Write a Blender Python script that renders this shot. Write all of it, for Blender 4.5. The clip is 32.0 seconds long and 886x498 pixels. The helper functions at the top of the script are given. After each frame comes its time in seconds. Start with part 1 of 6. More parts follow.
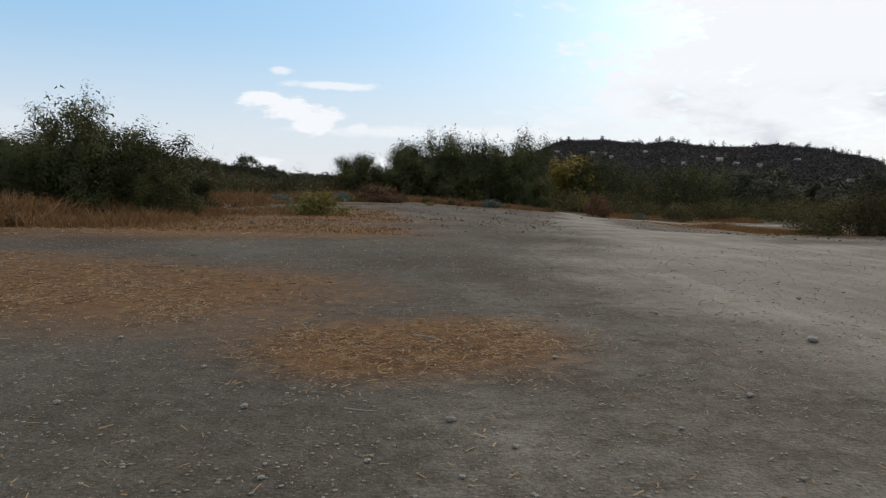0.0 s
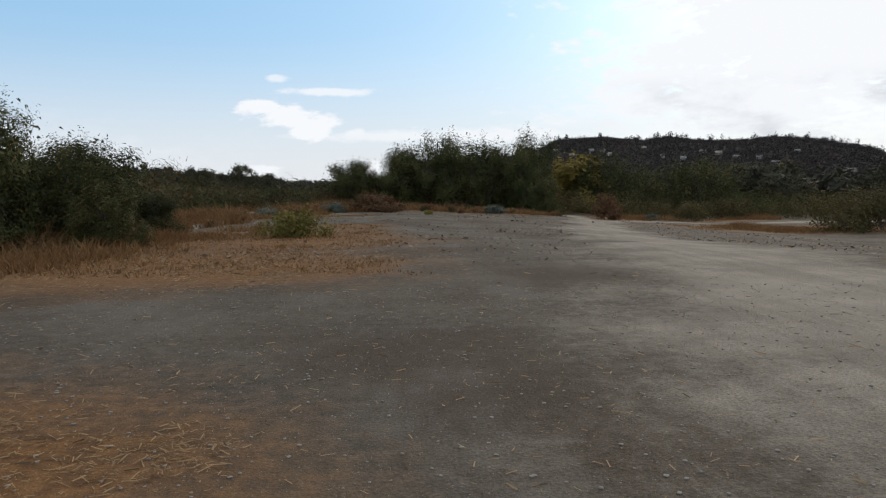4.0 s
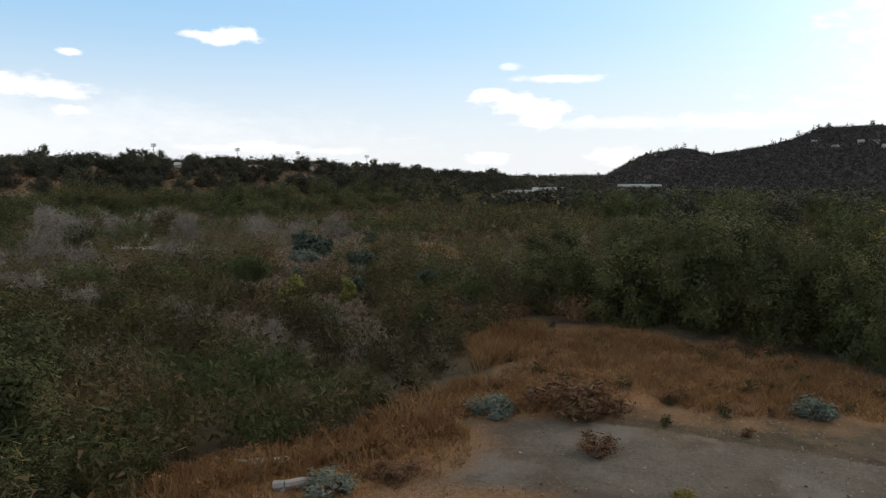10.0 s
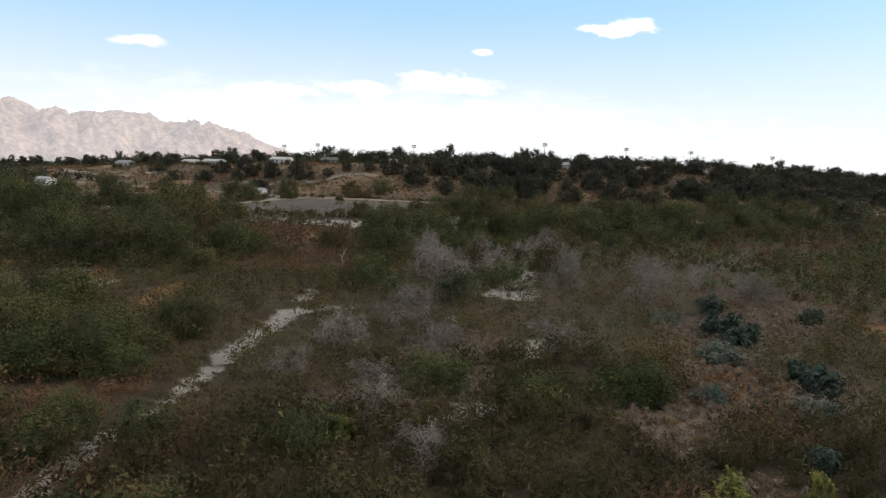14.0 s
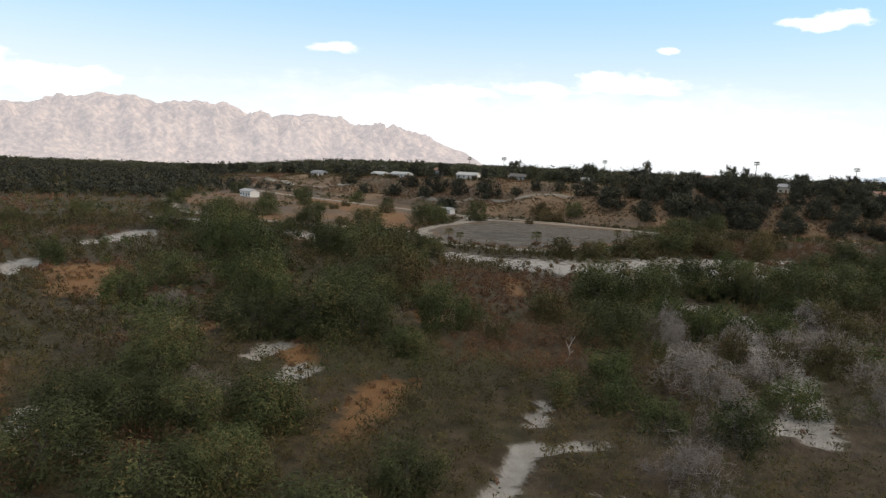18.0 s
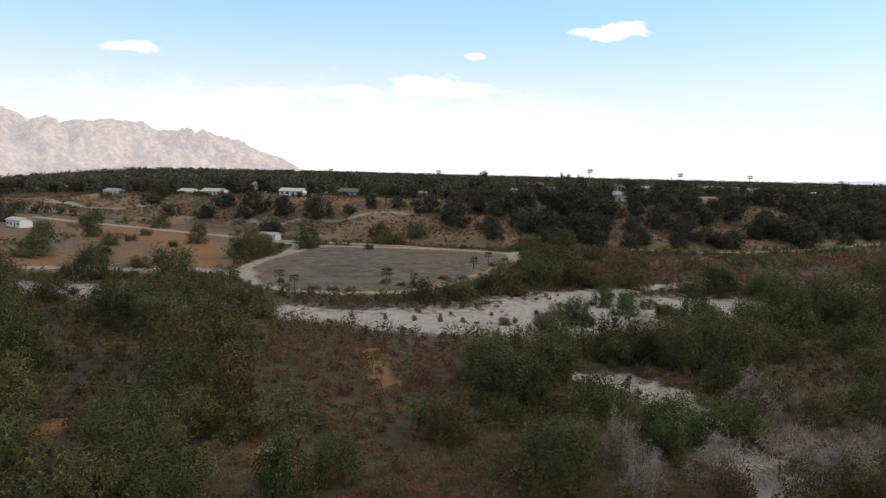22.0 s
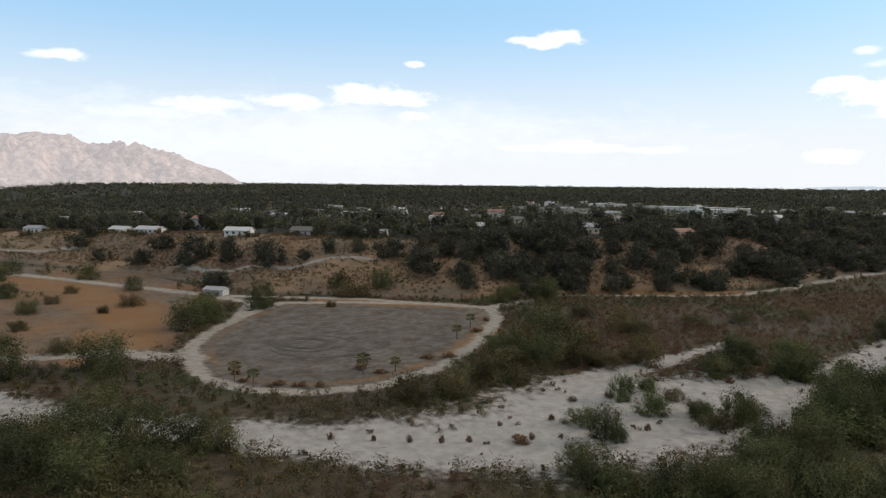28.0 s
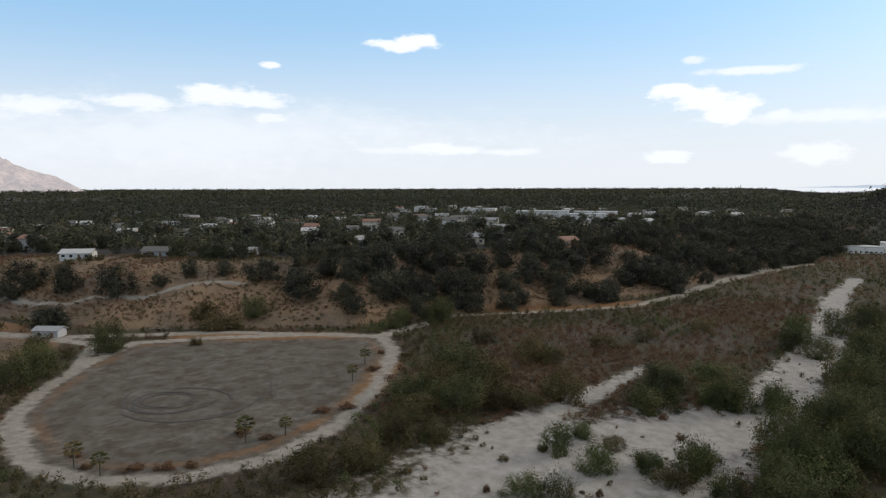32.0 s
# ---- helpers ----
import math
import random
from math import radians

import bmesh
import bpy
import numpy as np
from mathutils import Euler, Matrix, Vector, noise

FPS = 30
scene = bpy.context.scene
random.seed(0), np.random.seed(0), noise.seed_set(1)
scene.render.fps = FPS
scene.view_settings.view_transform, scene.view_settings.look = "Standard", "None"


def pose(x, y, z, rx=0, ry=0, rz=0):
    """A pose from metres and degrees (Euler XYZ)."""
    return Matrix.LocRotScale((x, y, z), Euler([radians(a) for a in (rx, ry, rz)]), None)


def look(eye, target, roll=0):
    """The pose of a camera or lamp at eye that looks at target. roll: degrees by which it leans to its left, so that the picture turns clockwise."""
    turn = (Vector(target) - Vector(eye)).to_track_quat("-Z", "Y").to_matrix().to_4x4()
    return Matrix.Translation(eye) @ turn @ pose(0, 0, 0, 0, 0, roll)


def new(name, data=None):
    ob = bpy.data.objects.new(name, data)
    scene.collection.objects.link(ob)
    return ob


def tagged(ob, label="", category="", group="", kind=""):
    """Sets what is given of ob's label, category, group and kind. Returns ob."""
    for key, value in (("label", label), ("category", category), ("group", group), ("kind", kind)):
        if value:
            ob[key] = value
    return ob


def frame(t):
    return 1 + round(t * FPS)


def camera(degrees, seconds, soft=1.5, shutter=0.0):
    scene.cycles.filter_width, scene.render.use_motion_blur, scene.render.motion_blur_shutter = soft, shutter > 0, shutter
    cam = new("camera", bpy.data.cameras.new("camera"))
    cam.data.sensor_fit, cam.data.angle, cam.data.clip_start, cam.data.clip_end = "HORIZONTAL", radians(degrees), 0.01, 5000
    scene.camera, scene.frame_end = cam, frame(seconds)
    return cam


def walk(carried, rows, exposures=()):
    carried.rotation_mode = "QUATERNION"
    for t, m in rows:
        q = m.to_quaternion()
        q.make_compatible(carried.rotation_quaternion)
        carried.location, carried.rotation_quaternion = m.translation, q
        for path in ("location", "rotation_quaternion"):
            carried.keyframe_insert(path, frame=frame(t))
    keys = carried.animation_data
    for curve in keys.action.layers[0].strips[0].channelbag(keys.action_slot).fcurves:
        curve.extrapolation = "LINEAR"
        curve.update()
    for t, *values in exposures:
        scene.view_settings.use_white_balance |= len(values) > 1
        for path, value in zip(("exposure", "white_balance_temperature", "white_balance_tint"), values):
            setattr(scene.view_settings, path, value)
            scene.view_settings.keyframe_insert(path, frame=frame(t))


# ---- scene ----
cam = camera(64.4, 32.0, soft=1.2)
PATH = [
    (0, (0.0, 0.0, 1.151), (0.001, 1.993, 0.988), 1.2),
    (0.5, (-0.044, 0.44, 1.086), (-0.013, 2.434, 0.931), 0.9),
    (1, (-0.027, 0.764, 1.005), (0.008, 2.758, 0.845), 0.7),
    (1.5, (-0.001, 0.985, 0.933), (0.01, 2.979, 0.78), 0.8),
    (2, (0.012, 1.107, 0.863), (0.007, 3.1, 0.706), 0.5),
    (2.5, (0.045, 1.19, 0.845), (0.031, 3.184, 0.69), 0.9),
    (4.5, (-0.03, 6.192, 2.482), (-0.015, 8.186, 2.323), -1.4),
    (5, (0.094, 7.78, 4.028), (0.155, 9.772, 3.861), -1.2),
    (5.5, (0.161, 9.525, 5.587), (0.232, 11.515, 5.409), -1.2),
    (6, (0.258, 11.897, 7.069), (0.295, 13.889, 6.89), -1.0),
    (6.5, (0.537, 14.051, 8.399), (0.574, 16.042, 8.214), -1.0),
    (7, (0.582, 16.288, 9.513), (0.634, 18.279, 9.324), -0.7),
    (7.5, (0.346, 18.891, 10.267), (0.385, 20.882, 10.079), -0.4),
    (8, (0.019, 22.985, 10.217), (-0.077, 24.974, 10.03), -0.4),
    (8.5, (-0.428, 26.969, 10.151), (-0.986, 28.879, 9.956), -0.4),
    (9, (-0.878, 30.367, 10.093), (-1.591, 32.225, 9.897), -0.3),
    (9.5, (-1.332, 33.007, 10.268), (-2.013, 34.877, 10.076), 0.1),
    (10, (-1.829, 35.204, 10.805), (-2.452, 37.095, 10.615), 0.3),
    (10.5, (-2.474, 37.149, 11.693), (-3.05, 39.055, 11.506), 0.7),
    (11, (-3.136, 38.988, 12.615), (-3.648, 40.913, 12.428), 0.7),
    (11.5, (-3.787, 41.012, 13.525), (-4.32, 42.931, 13.336), 0.8),
    (12, (-5.013, 43.112, 14.682), (-5.77, 44.952, 14.486), 1.2),
    (12.5, (-7.157, 45.893, 15.889), (-8.301, 47.52, 15.676), 0.7),
    (13, (-9.912, 49.272, 16.73), (-11.326, 50.668, 16.502), 0.6),
    (13.5, (-13.155, 52.308, 17.3), (-14.59, 53.681, 17.067), 1.3),
    (14, (-17.32, 54.524, 17.775), (-18.806, 55.842, 17.54), 1.9),
    (14.5, (-22.064, 56.352, 18.215), (-23.699, 57.476, 17.967), 2.3),
    (15, (-26.539, 57.693, 18.749), (-28.308, 58.588, 18.482), 2.4),
    (15.5, (-29.595, 58.253, 19.672), (-31.433, 58.989, 19.384), 3.2),
    (17.5, (-37.443, 58.723, 24.905), (-39.195, 59.654, 24.649), 3.3),
    (18, (-38.948, 58.674, 26.76), (-40.706, 59.594, 26.51), 2.8),
    (18.5, (-42.469, 58.407, 27.97), (-44.217, 59.347, 27.722), 2.7),
    (19, (-46.12, 58.952, 29.104), (-47.869, 59.89, 28.856), 2.3),
    (19.5, (-50.616, 60.497, 29.795), (-52.337, 61.487, 29.553), 2.2),
    (20, (-55.936, 63.241, 30.294), (-57.623, 64.289, 30.059), 1.9),
    (20.5, (-61.526, 66.91, 30.624), (-63.17, 68.026, 30.391), 1.8),
    (21, (-67.179, 70.502, 30.816), (-68.726, 71.75, 30.594), 1.7),
    (21.5, (-71.99, 73.267, 31.495), (-73.488, 74.574, 31.275), 1.6),
    (22, (-75.871, 75.181, 32.296), (-77.347, 76.512, 32.073), 1.5),
    (22.5, (-79.05, 76.655, 33.446), (-80.545, 77.966, 33.227), 1.3),
    (23, (-82.015, 77.784, 34.666), (-83.567, 79.025, 34.44), 1.0),
    (23.5, (-85.407, 79.724, 35.89), (-86.929, 80.996, 35.629), 1.2),
    (24, (-89.13, 81.761, 36.504), (-90.593, 83.108, 36.29), 1.1),
    (24.5, (-92.544, 83.671, 37.272), (-94.016, 85.008, 37.06), 1.0),
    (25, (-95.781, 85.59, 38.254), (-97.255, 86.925, 38.043), 0.9),
    (25.5, (-98.947, 87.622, 39.299), (-100.385, 88.995, 39.09), 0.8),
    (27.5, (-102.584, 87.479, 44.946), (-104.03, 88.847, 44.747), -0.3),
    (28, (-105.115, 88.006, 45.97), (-106.481, 89.453, 45.771), 0.7),
    (28.5, (-107.831, 88.609, 46.939), (-108.948, 90.258, 46.752), 1.2),
    (29, (-110.729, 89.478, 47.896), (-111.785, 91.167, 47.713), 0.8),
    (29.5, (-113.621, 90.799, 48.709), (-114.687, 92.481, 48.524), 0.7),
    (30, (-116.454, 92.513, 49.21), (-117.492, 94.212, 49.024), 0.4),
    (30.5, (-119.418, 94.63, 49.459), (-120.423, 96.35, 49.273), 0.3),
    (31, (-122.424, 97.226, 49.543), (-123.446, 98.935, 49.353), 0.3),
    (31.5, (-125.389, 100.115, 49.523), (-126.451, 101.799, 49.331), 0.2),
    (32, (-128.309, 103.049, 49.487), (-129.371, 104.733, 49.297), 0.0),
]
walk(cam, [(t, look(eye, target, roll)) for t, eye, target, roll in PATH],
     [(0, -0.05, 6250, 10), (6, 0.0, 6300, 10), (9, 0.1, 6350, 10), (11, 0.22, 6400, 10), (19, 0.35, 6400, 10), (25, 0.35, 6400, 10), (28, 0.2, 6300, 10), (32, 0.08, 6150, 10)])

# ---------------------------------------------------------------- world, sun
SUN_AZ, SUN_EL = -30.0, 24.0          # degrees: left of +y, above the horizon


def sky_dir(az, el):
    a, e = radians(az), radians(el)
    return Vector((-math.sin(a) * math.cos(e), math.cos(a) * math.cos(e), math.sin(e)))


class Net:
    """A small helper to write node trees in lines."""

    def __init__(self, tree):
        self.tree, self.n = tree, tree.nodes
        self.n.clear()

    def add(self, kind, **values):
        node = self.n.new(kind)
        for key, value in values.items():
            setattr(node, key, value)
        return node

    def put(self, socket, value):
        if isinstance(value, bpy.types.NodeSocket):
            self.tree.links.new(value, socket)
        elif value is not None:
            if isinstance(value, (tuple, list)) and len(value) == 3 and socket.type == "RGBA":
                value = (*value, 1)
            socket.default_value = value

    def math(self, op, a, b=None, c=None, clamp=False):
        node = self.add("ShaderNodeMath", operation=op, use_clamp=clamp)
        for s, v in zip(node.inputs, (a, b, c)):
            self.put(s, v)
        return node.outputs[0]

    def mix(self, f, a, b, blend="MIX"):
        node = self.add("ShaderNodeMix", data_type="RGBA", blend_type=blend)
        self.put(node.inputs[0], f), self.put(node.inputs[6], a), self.put(node.inputs[7], b)
        return node.outputs[2]

    def ramp(self, v, lo, hi, a=0.0, b=1.0):
        node = self.add("ShaderNodeMapRange", interpolation_type="SMOOTHSTEP")
        for s, x in zip(node.inputs, (v, lo, hi, a, b)):
            self.put(s, x)
        return node.outputs[0]

    def noise(self, scale, detail=4, rough=0.6, vector=None, distort=0.0):
        node = self.add("ShaderNodeTexNoise")
        self.put(node.inputs["Scale"], scale), self.put(node.inputs["Detail"], detail)
        self.put(node.inputs["Roughness"], rough), self.put(node.inputs["Distortion"], distort)
        if vector is not None:
            self.put(node.inputs["Vector"], vector)
        return node.outputs["Fac"]

    def scaled(self, vector, s):
        node = self.add("ShaderNodeVectorMath", operation="MULTIPLY")
        self.put(node.inputs[0], vector), self.put(node.inputs[1], s)
        return node.outputs[0]


def build_world():
    world = bpy.data.worlds.new("sky")
    scene.world = world
    world.use_nodes = True
    w = Net(world.node_tree)
    ray = w.add("ShaderNodeTexCoord").outputs["Generated"]
    xyz = w.add("ShaderNodeSeparateXYZ")
    w.put(xyz.inputs[0], ray)
    x, y, z = xyz.outputs
    az = w.math("MULTIPLY", w.math("ARCTAN2", w.math("MULTIPLY", x, -1.0), y), 57.29578)
    el = w.math("MULTIPLY", w.math("ARCSINE", z), 57.29578)
    sky = w.add("ShaderNodeTexSky", sky_type="NISHITA", sun_disc=False, sun_elevation=radians(SUN_EL), sun_rotation=radians(-SUN_AZ),
                altitude=300, air_density=1.0, dust_density=2.2, ozone_density=1.4)
    blue = w.mix(1.0, sky.outputs[0], (0.125, 0.142, 0.15), "MULTIPLY")
    blue = w.mix(0.72, blue, (0.4, 0.67, 0.93))
    # fine ragged edges for the clouds
    flat = w.scaled(ray, (1.0, 1.0, 2.6))
    wisp = w.math("SUBTRACT", w.noise(9.0, 7, 0.62, flat), 0.5)
    fine = w.math("SUBTRACT", w.noise(34.0, 5, 0.6, flat), 0.5)
    edge = w.math("MULTIPLY_ADD", wisp, 2.6, w.math("MULTIPLY", fine, 1.9))
    cover = None
    for caz, cel, raz, rel, soft, amount in CLOUDS:
        u = w.math("DIVIDE", w.math("SUBTRACT", az, caz), raz)
        v = w.math("DIVIDE", w.math("SUBTRACT", el, cel), rel)
        d = w.math("SQRT", w.math("ADD", w.math("MULTIPLY", u, u), w.math("MULTIPLY", v, v)))
        m = w.math("MULTIPLY", w.ramp(w.math("ADD", d, edge), 1.0 + soft, 1.0 - soft), amount)
        cover = m if cover is None else w.math("MAXIMUM", cover, m)
    haze = w.ramp(el, 14.0, 0.0, 0.0, 0.92)
    pale = w.mix(haze, blue, (0.9, 0.895, 0.885))
    # an unseen broken veil of warm-grey high cloud, added overhead to neutralise blue skylight
    veil = w.math("MULTIPLY", w.ramp(el, 20.0, 34.0), w.ramp(w.noise(2.2, 6, 0.6, ray), 0.3, 0.55, 0.55, 1.0))
    pale = w.mix(veil, pale, (0.79, 0.755, 0.71))
    shade = w.ramp(w.noise(5.0, 5, 0.6, flat), 0.42, 0.68, 0.0, 1.0)
    low = w.math("MULTIPLY", w.math("MULTIPLY", shade, w.ramp(az, -8.0, -20.0)), w.ramp(el, 9.0, 6.5))
    white = w.mix(w.math("MULTIPLY", low, 0.75), (1.02, 1.02, 1.02), (0.56, 0.58, 0.62))
    colour = w.mix(cover, pale, white)
    back = w.add("ShaderNodeBackground")
    w.put(back.inputs[0], colour), w.put(back.inputs[1], SKY)
    w.put(w.add("ShaderNodeOutputWorld").inputs[0], back.outputs[0])


# azimuth, elevation, half width, half height (degrees), softness, amount
CLOUDS = [
    (36.3, 10.7, 2.0, 0.45, 0.35, 1.0), (34.6, 10.95, 1.9, 0.6, 0.35, 1.0), (14.2, 6.8, 1.7, 0.5, 0.3, 1.0), (12.2, 6.2, 2.1, 0.85, 0.3, 1.0), (10.2, 5.3, 1.6, 0.95, 0.3, 1.0),
    (50.2, 6.6, 2.4, 0.7, 0.4, 0.95), (47.0, 6.2, 2.2, 0.55, 0.45, 0.9), (55.5, 5.8, 3.2, 0.55, 0.5, 0.85), (61.5, 5.3, 3.4, 0.6, 0.5, 0.85), (46.0, 5.0, 1.1, 0.4, 0.4, 0.8), (66.0, 4.6, 4.0, 0.5, 0.7, 0.6),
    (54.0, 3.4, 20.0, 1.9, 1.0, 0.5), (32.0, 2.6, 3.4, 0.45, 0.5, 0.85), (27.5, 2.4, 2.4, 0.3, 0.6, 0.7), (37.0, 2.5, 3.0, 0.3, 0.6, 0.6), (14.8, 1.9, 1.5, 0.45, 0.4, 0.85), (4.6, 2.2, 1.8, 0.7, 0.4, 0.8),
    (4.0, 4.6, 6.0, 0.4, 0.6, 0.7), (7.0, 4.9, 0.9, 0.35, 0.4, 0.8), (8.6, 8.1, 3.0, 0.26, 0.5, 0.8), (45.7, 9.0, 0.75, 0.26, 0.4, 0.95), (13.0, 9.1, 0.9, 0.25, 0.5, 0.7), (71.6, 8.3, 1.8, 0.3, 0.5, 0.85),
    (91.8, 4.4, 3.2, 1.0, 0.25, 1.0), (88.6, 4.7, 1.6, 0.85, 0.3, 1.0), (98.0, 4.8, 4.5, 1.5, 0.35, 1.0), (106.0, 5.0, 6.0, 1.8, 0.4, 1.0),
    (-28.0, 12.0, 14.5, 7.5, 0.35, 1.0), (-24.0, 6.4, 12.5, 2.4, 0.5, 1.0), (-4.0, 4.6, 5.0, 0.7, 0.5, 0.75),
    (-48.0, 16.0, 24.0, 14.0, 0.5, 1.0), (-36.0, 28.0, 20.0, 12.0, 0.5, 1.0), (160.0, 30.0, 40.0, 16.0, 0.6, 0.7),
]
SKY = 0.95
build_world()
lamp = bpy.data.lights.new("sun", "SUN")
lamp.energy, lamp.angle, lamp.color = 1.5, radians(14), (1.0, 0.85, 0.68)
sun = new("sun", lamp)
sun.matrix_world = look(sky_dir(SUN_AZ, SUN_EL) * 100, (0, 0, 0))


# ---------------------------------------------------------------- materials
def leaf_material(name, dark, light, dry=(0.16, 0.12, 0.05), dryness=0.15, patch=0.15):
    m = bpy.data.materials.new(name)
    m.use_nodes = True
    w = Net(m.node_tree)
    geo = w.add("ShaderNodeNewGeometry")
    island = geo.outputs["Random Per Island"]
    place = w.add("ShaderNodeTexCoord").outputs["Object"]
    who = w.add("ShaderNodeObjectInfo").outputs["Random"]
    broad = w.noise(patch, 3, 0.6, geo.outputs["Position"])
    clump = w.ramp(w.noise(0.5, 2, 0.5, geo.outputs["Position"]), 0.4, 0.62)
    tone = w.math("MULTIPLY_ADD", island, 0.14, w.math("MULTIPLY_ADD", w.ramp(broad, 0.3, 0.7), 0.3, w.math("MULTIPLY_ADD", clump, 0.22, w.math("MULTIPLY", who, 0.42))))
    tone = w.math("SUBTRACT", tone, 0.07, clamp=True)
    base = w.mix(tone, dark, light)
    dead = w.math("MULTIPLY", w.ramp(w.math("ADD", island, w.ramp(broad, 0.35, 0.7, -0.3, 0.3)), 1.02 - dryness, 1.06 - dryness), 0.9)
    base = w.mix(dead, base, dry)
    b = w.add("ShaderNodeBsdfPrincipled")
    w.put(b.inputs["Base Color"], base)
    b.inputs["Roughness"].default_value = 0.8
    b.inputs["Specular IOR Level"].default_value = 0.1
    t = w.add("ShaderNodeBsdfTranslucent")
    w.put(t.inputs[0], w.mix(0.5, base, light))
    mixer = w.add("ShaderNodeMixShader")
    mixer.inputs[0].default_value = 0.14
    w.put(mixer.inputs[1], b.outputs[0]), w.put(mixer.inputs[2], t.outputs[0])
    w.put(w.add("ShaderNodeOutputMaterial").inputs[0], mixer.outputs[0])
    return m


def plain_material(name, a, b_, scale=3.0, rough=0.8, bump=0.2, metal=0.0, stretch=(1, 1, 1)):
    m = bpy.data.materials.new(name)
    m.use_nodes = True
    w = Net(m.node_tree)
    place = w.scaled(w.add("ShaderNodeTexCoord").outputs["Object"], stretch)
    who = w.add("ShaderNodeObjectInfo").outputs["Random"]
    big, small = w.noise(scale, 4, 0.6, place), w.noise(scale * 9, 3, 0.6, place)
    f = w.math("MULTIPLY_ADD", small, 0.45, w.math("MULTIPLY_ADD", who, 0.3, w.math("MULTIPLY_ADD", big, 1.0, -0.35)), clamp=True)
    b = w.add("ShaderNodeBsdfPrincipled")
    w.put(b.inputs["Base Color"], w.mix(f, a, b_))
    b.inputs["Roughness"].default_value, b.inputs["Metallic"].default_value = rough, metal
    bm = w.add("ShaderNodeBump")
    bm.inputs["Strength"].default_value = bump
    bm.inputs["Distance"].default_value = 0.03
    w.put(bm.inputs["Height"], w.math("ADD", big, w.math("MULTIPLY", small, 0.5)))
    w.put(b.inputs["Normal"], bm.outputs[0])
    w.put(w.add("ShaderNodeOutputMaterial").inputs[0], b.outputs[0])
    return m


def ground_material():
    m = bpy.data.materials.new("ground")
    m.use_nodes = True
    w = Net(m.node_tree)
    pos = w.add("ShaderNodeNewGeometry").outputs["Position"]

    def mask(name):
        return w.add("ShaderNodeAttribute", attribute_name=name).outputs["Fac"]

    n_big, n_mid, n_fine = w.noise(0.035, 5, 0.6, pos), w.noise(0.45, 5, 0.65, pos), w.noise(6.0, 5, 0.7, pos)
    n_grit = w.noise(38.0, 3, 0.7, pos)
    jag = w.math("ADD", w.math("MULTIPLY", w.math("SUBTRACT", n_mid, 0.5), 0.9), w.math("MULTIPLY", w.math("SUBTRACT", n_fine, 0.5), 0.5))

    def edge(name, soft):
        m_ = mask(name)
        return w.ramp(w.math("MULTIPLY_ADD", jag, w.ramp(m_, 0.03, 0.3), m_), 0.5 - soft, 0.5 + soft)

    dirt = w.mix(w.ramp(n_mid, 0.25, 0.75), (0.062, 0.052, 0.04), (0.114, 0.098, 0.077))
    dirt = w.mix(w.ramp(n_fine, 0.35, 0.7, 0.0, 0.55), dirt, (0.165, 0.147, 0.122))
    dirt = w.mix(w.ramp(w.noise(0.16, 4, 0.6, pos), 0.46, 0.6, 0.0, 0.8), dirt, (0.07, 0.052, 0.036))
    dirt = w.mix(w.ramp(w.noise(0.31, 5, 0.65, w.scaled(pos, (1.0, 0.6, 1.0))), 0.5, 0.64, 0.0, 0.6), dirt, (0.16, 0.146, 0.127))
    soil = w.mix(w.ramp(n_mid, 0.3, 0.7), (0.035, 0.027, 0.017), (0.09, 0.065, 0.04))
    soil = w.mix(w.ramp(n_big, 0.4, 0.7, 0.0, 0.6), soil, (0.05, 0.055, 0.025))
    clay = w.mix(w.ramp(n_fine, 0.25, 0.75), (0.18, 0.118, 0.07), (0.33, 0.225, 0.14))
    clay = w.mix(w.ramp(n_mid, 0.46, 0.7, 0.0, 0.8), clay, (0.13, 0.085, 0.05))
    pale = w.mix(w.ramp(n_mid, 0.25, 0.75), (0.225, 0.202, 0.168), (0.34, 0.31, 0.262))
    rut = w.noise(2.2, 3, 0.6, w.scaled(pos, (1.0, 0.07, 1.0)), 0.3)
    pale = w.mix(w.ramp(rut, 0.4, 0.62, 0.0, 0.32), pale, (0.13, 0.112, 0.092))
    sand = w.mix(w.ramp(n_mid, 0.3, 0.75), (0.26, 0.242, 0.217), (0.38, 0.36, 0.33))
    sand = w.mix(w.ramp(n_fine, 0.55, 0.75, 0.0, 0.4), sand, (0.16, 0.135, 0.11))
    straw = w.mix(w.ramp(n_fine, 0.3, 0.7), (0.11, 0.051, 0.02), (0.235, 0.122, 0.049))
    straw = w.mix(w.ramp(n_mid, 0.5, 0.7, 0.0, 0.6), straw, (0.11, 0.085, 0.062))
    straw = w.mix(w.ramp(w.noise(0.07, 4, 0.6, pos), 0.45, 0.65, 0.0, 0.4), straw, (0.2, 0.135, 0.078))
    straw = w.mix(w.ramp(n_grit, 0.4, 0.62, 0.0, 0.4), straw, (0.29, 0.165, 0.068))
    # hill ground under the chaparral, its base colour lifted to stand for haze
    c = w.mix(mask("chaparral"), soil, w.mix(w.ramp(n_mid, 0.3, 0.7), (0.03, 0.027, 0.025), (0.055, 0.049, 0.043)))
    c = w.mix(edge("bare", 0.25), c, dirt)
    c = w.mix(edge("clay", 0.3), c, clay)
    fawn = w.mix(w.ramp(n_fine, 0.3, 0.7), (0.1, 0.075, 0.055), (0.24, 0.195, 0.15))
    c = w.mix(edge("meadow", 0.3), c, fawn)
    c = w.mix(edge("straw", 0.3), c, straw)
    c = w.mix(edge("pale", 0.32), c, pale)
    road = w.mix(w.ramp(n_mid, 0.25, 0.75), (0.22, 0.195, 0.162), (0.33, 0.3, 0.255))
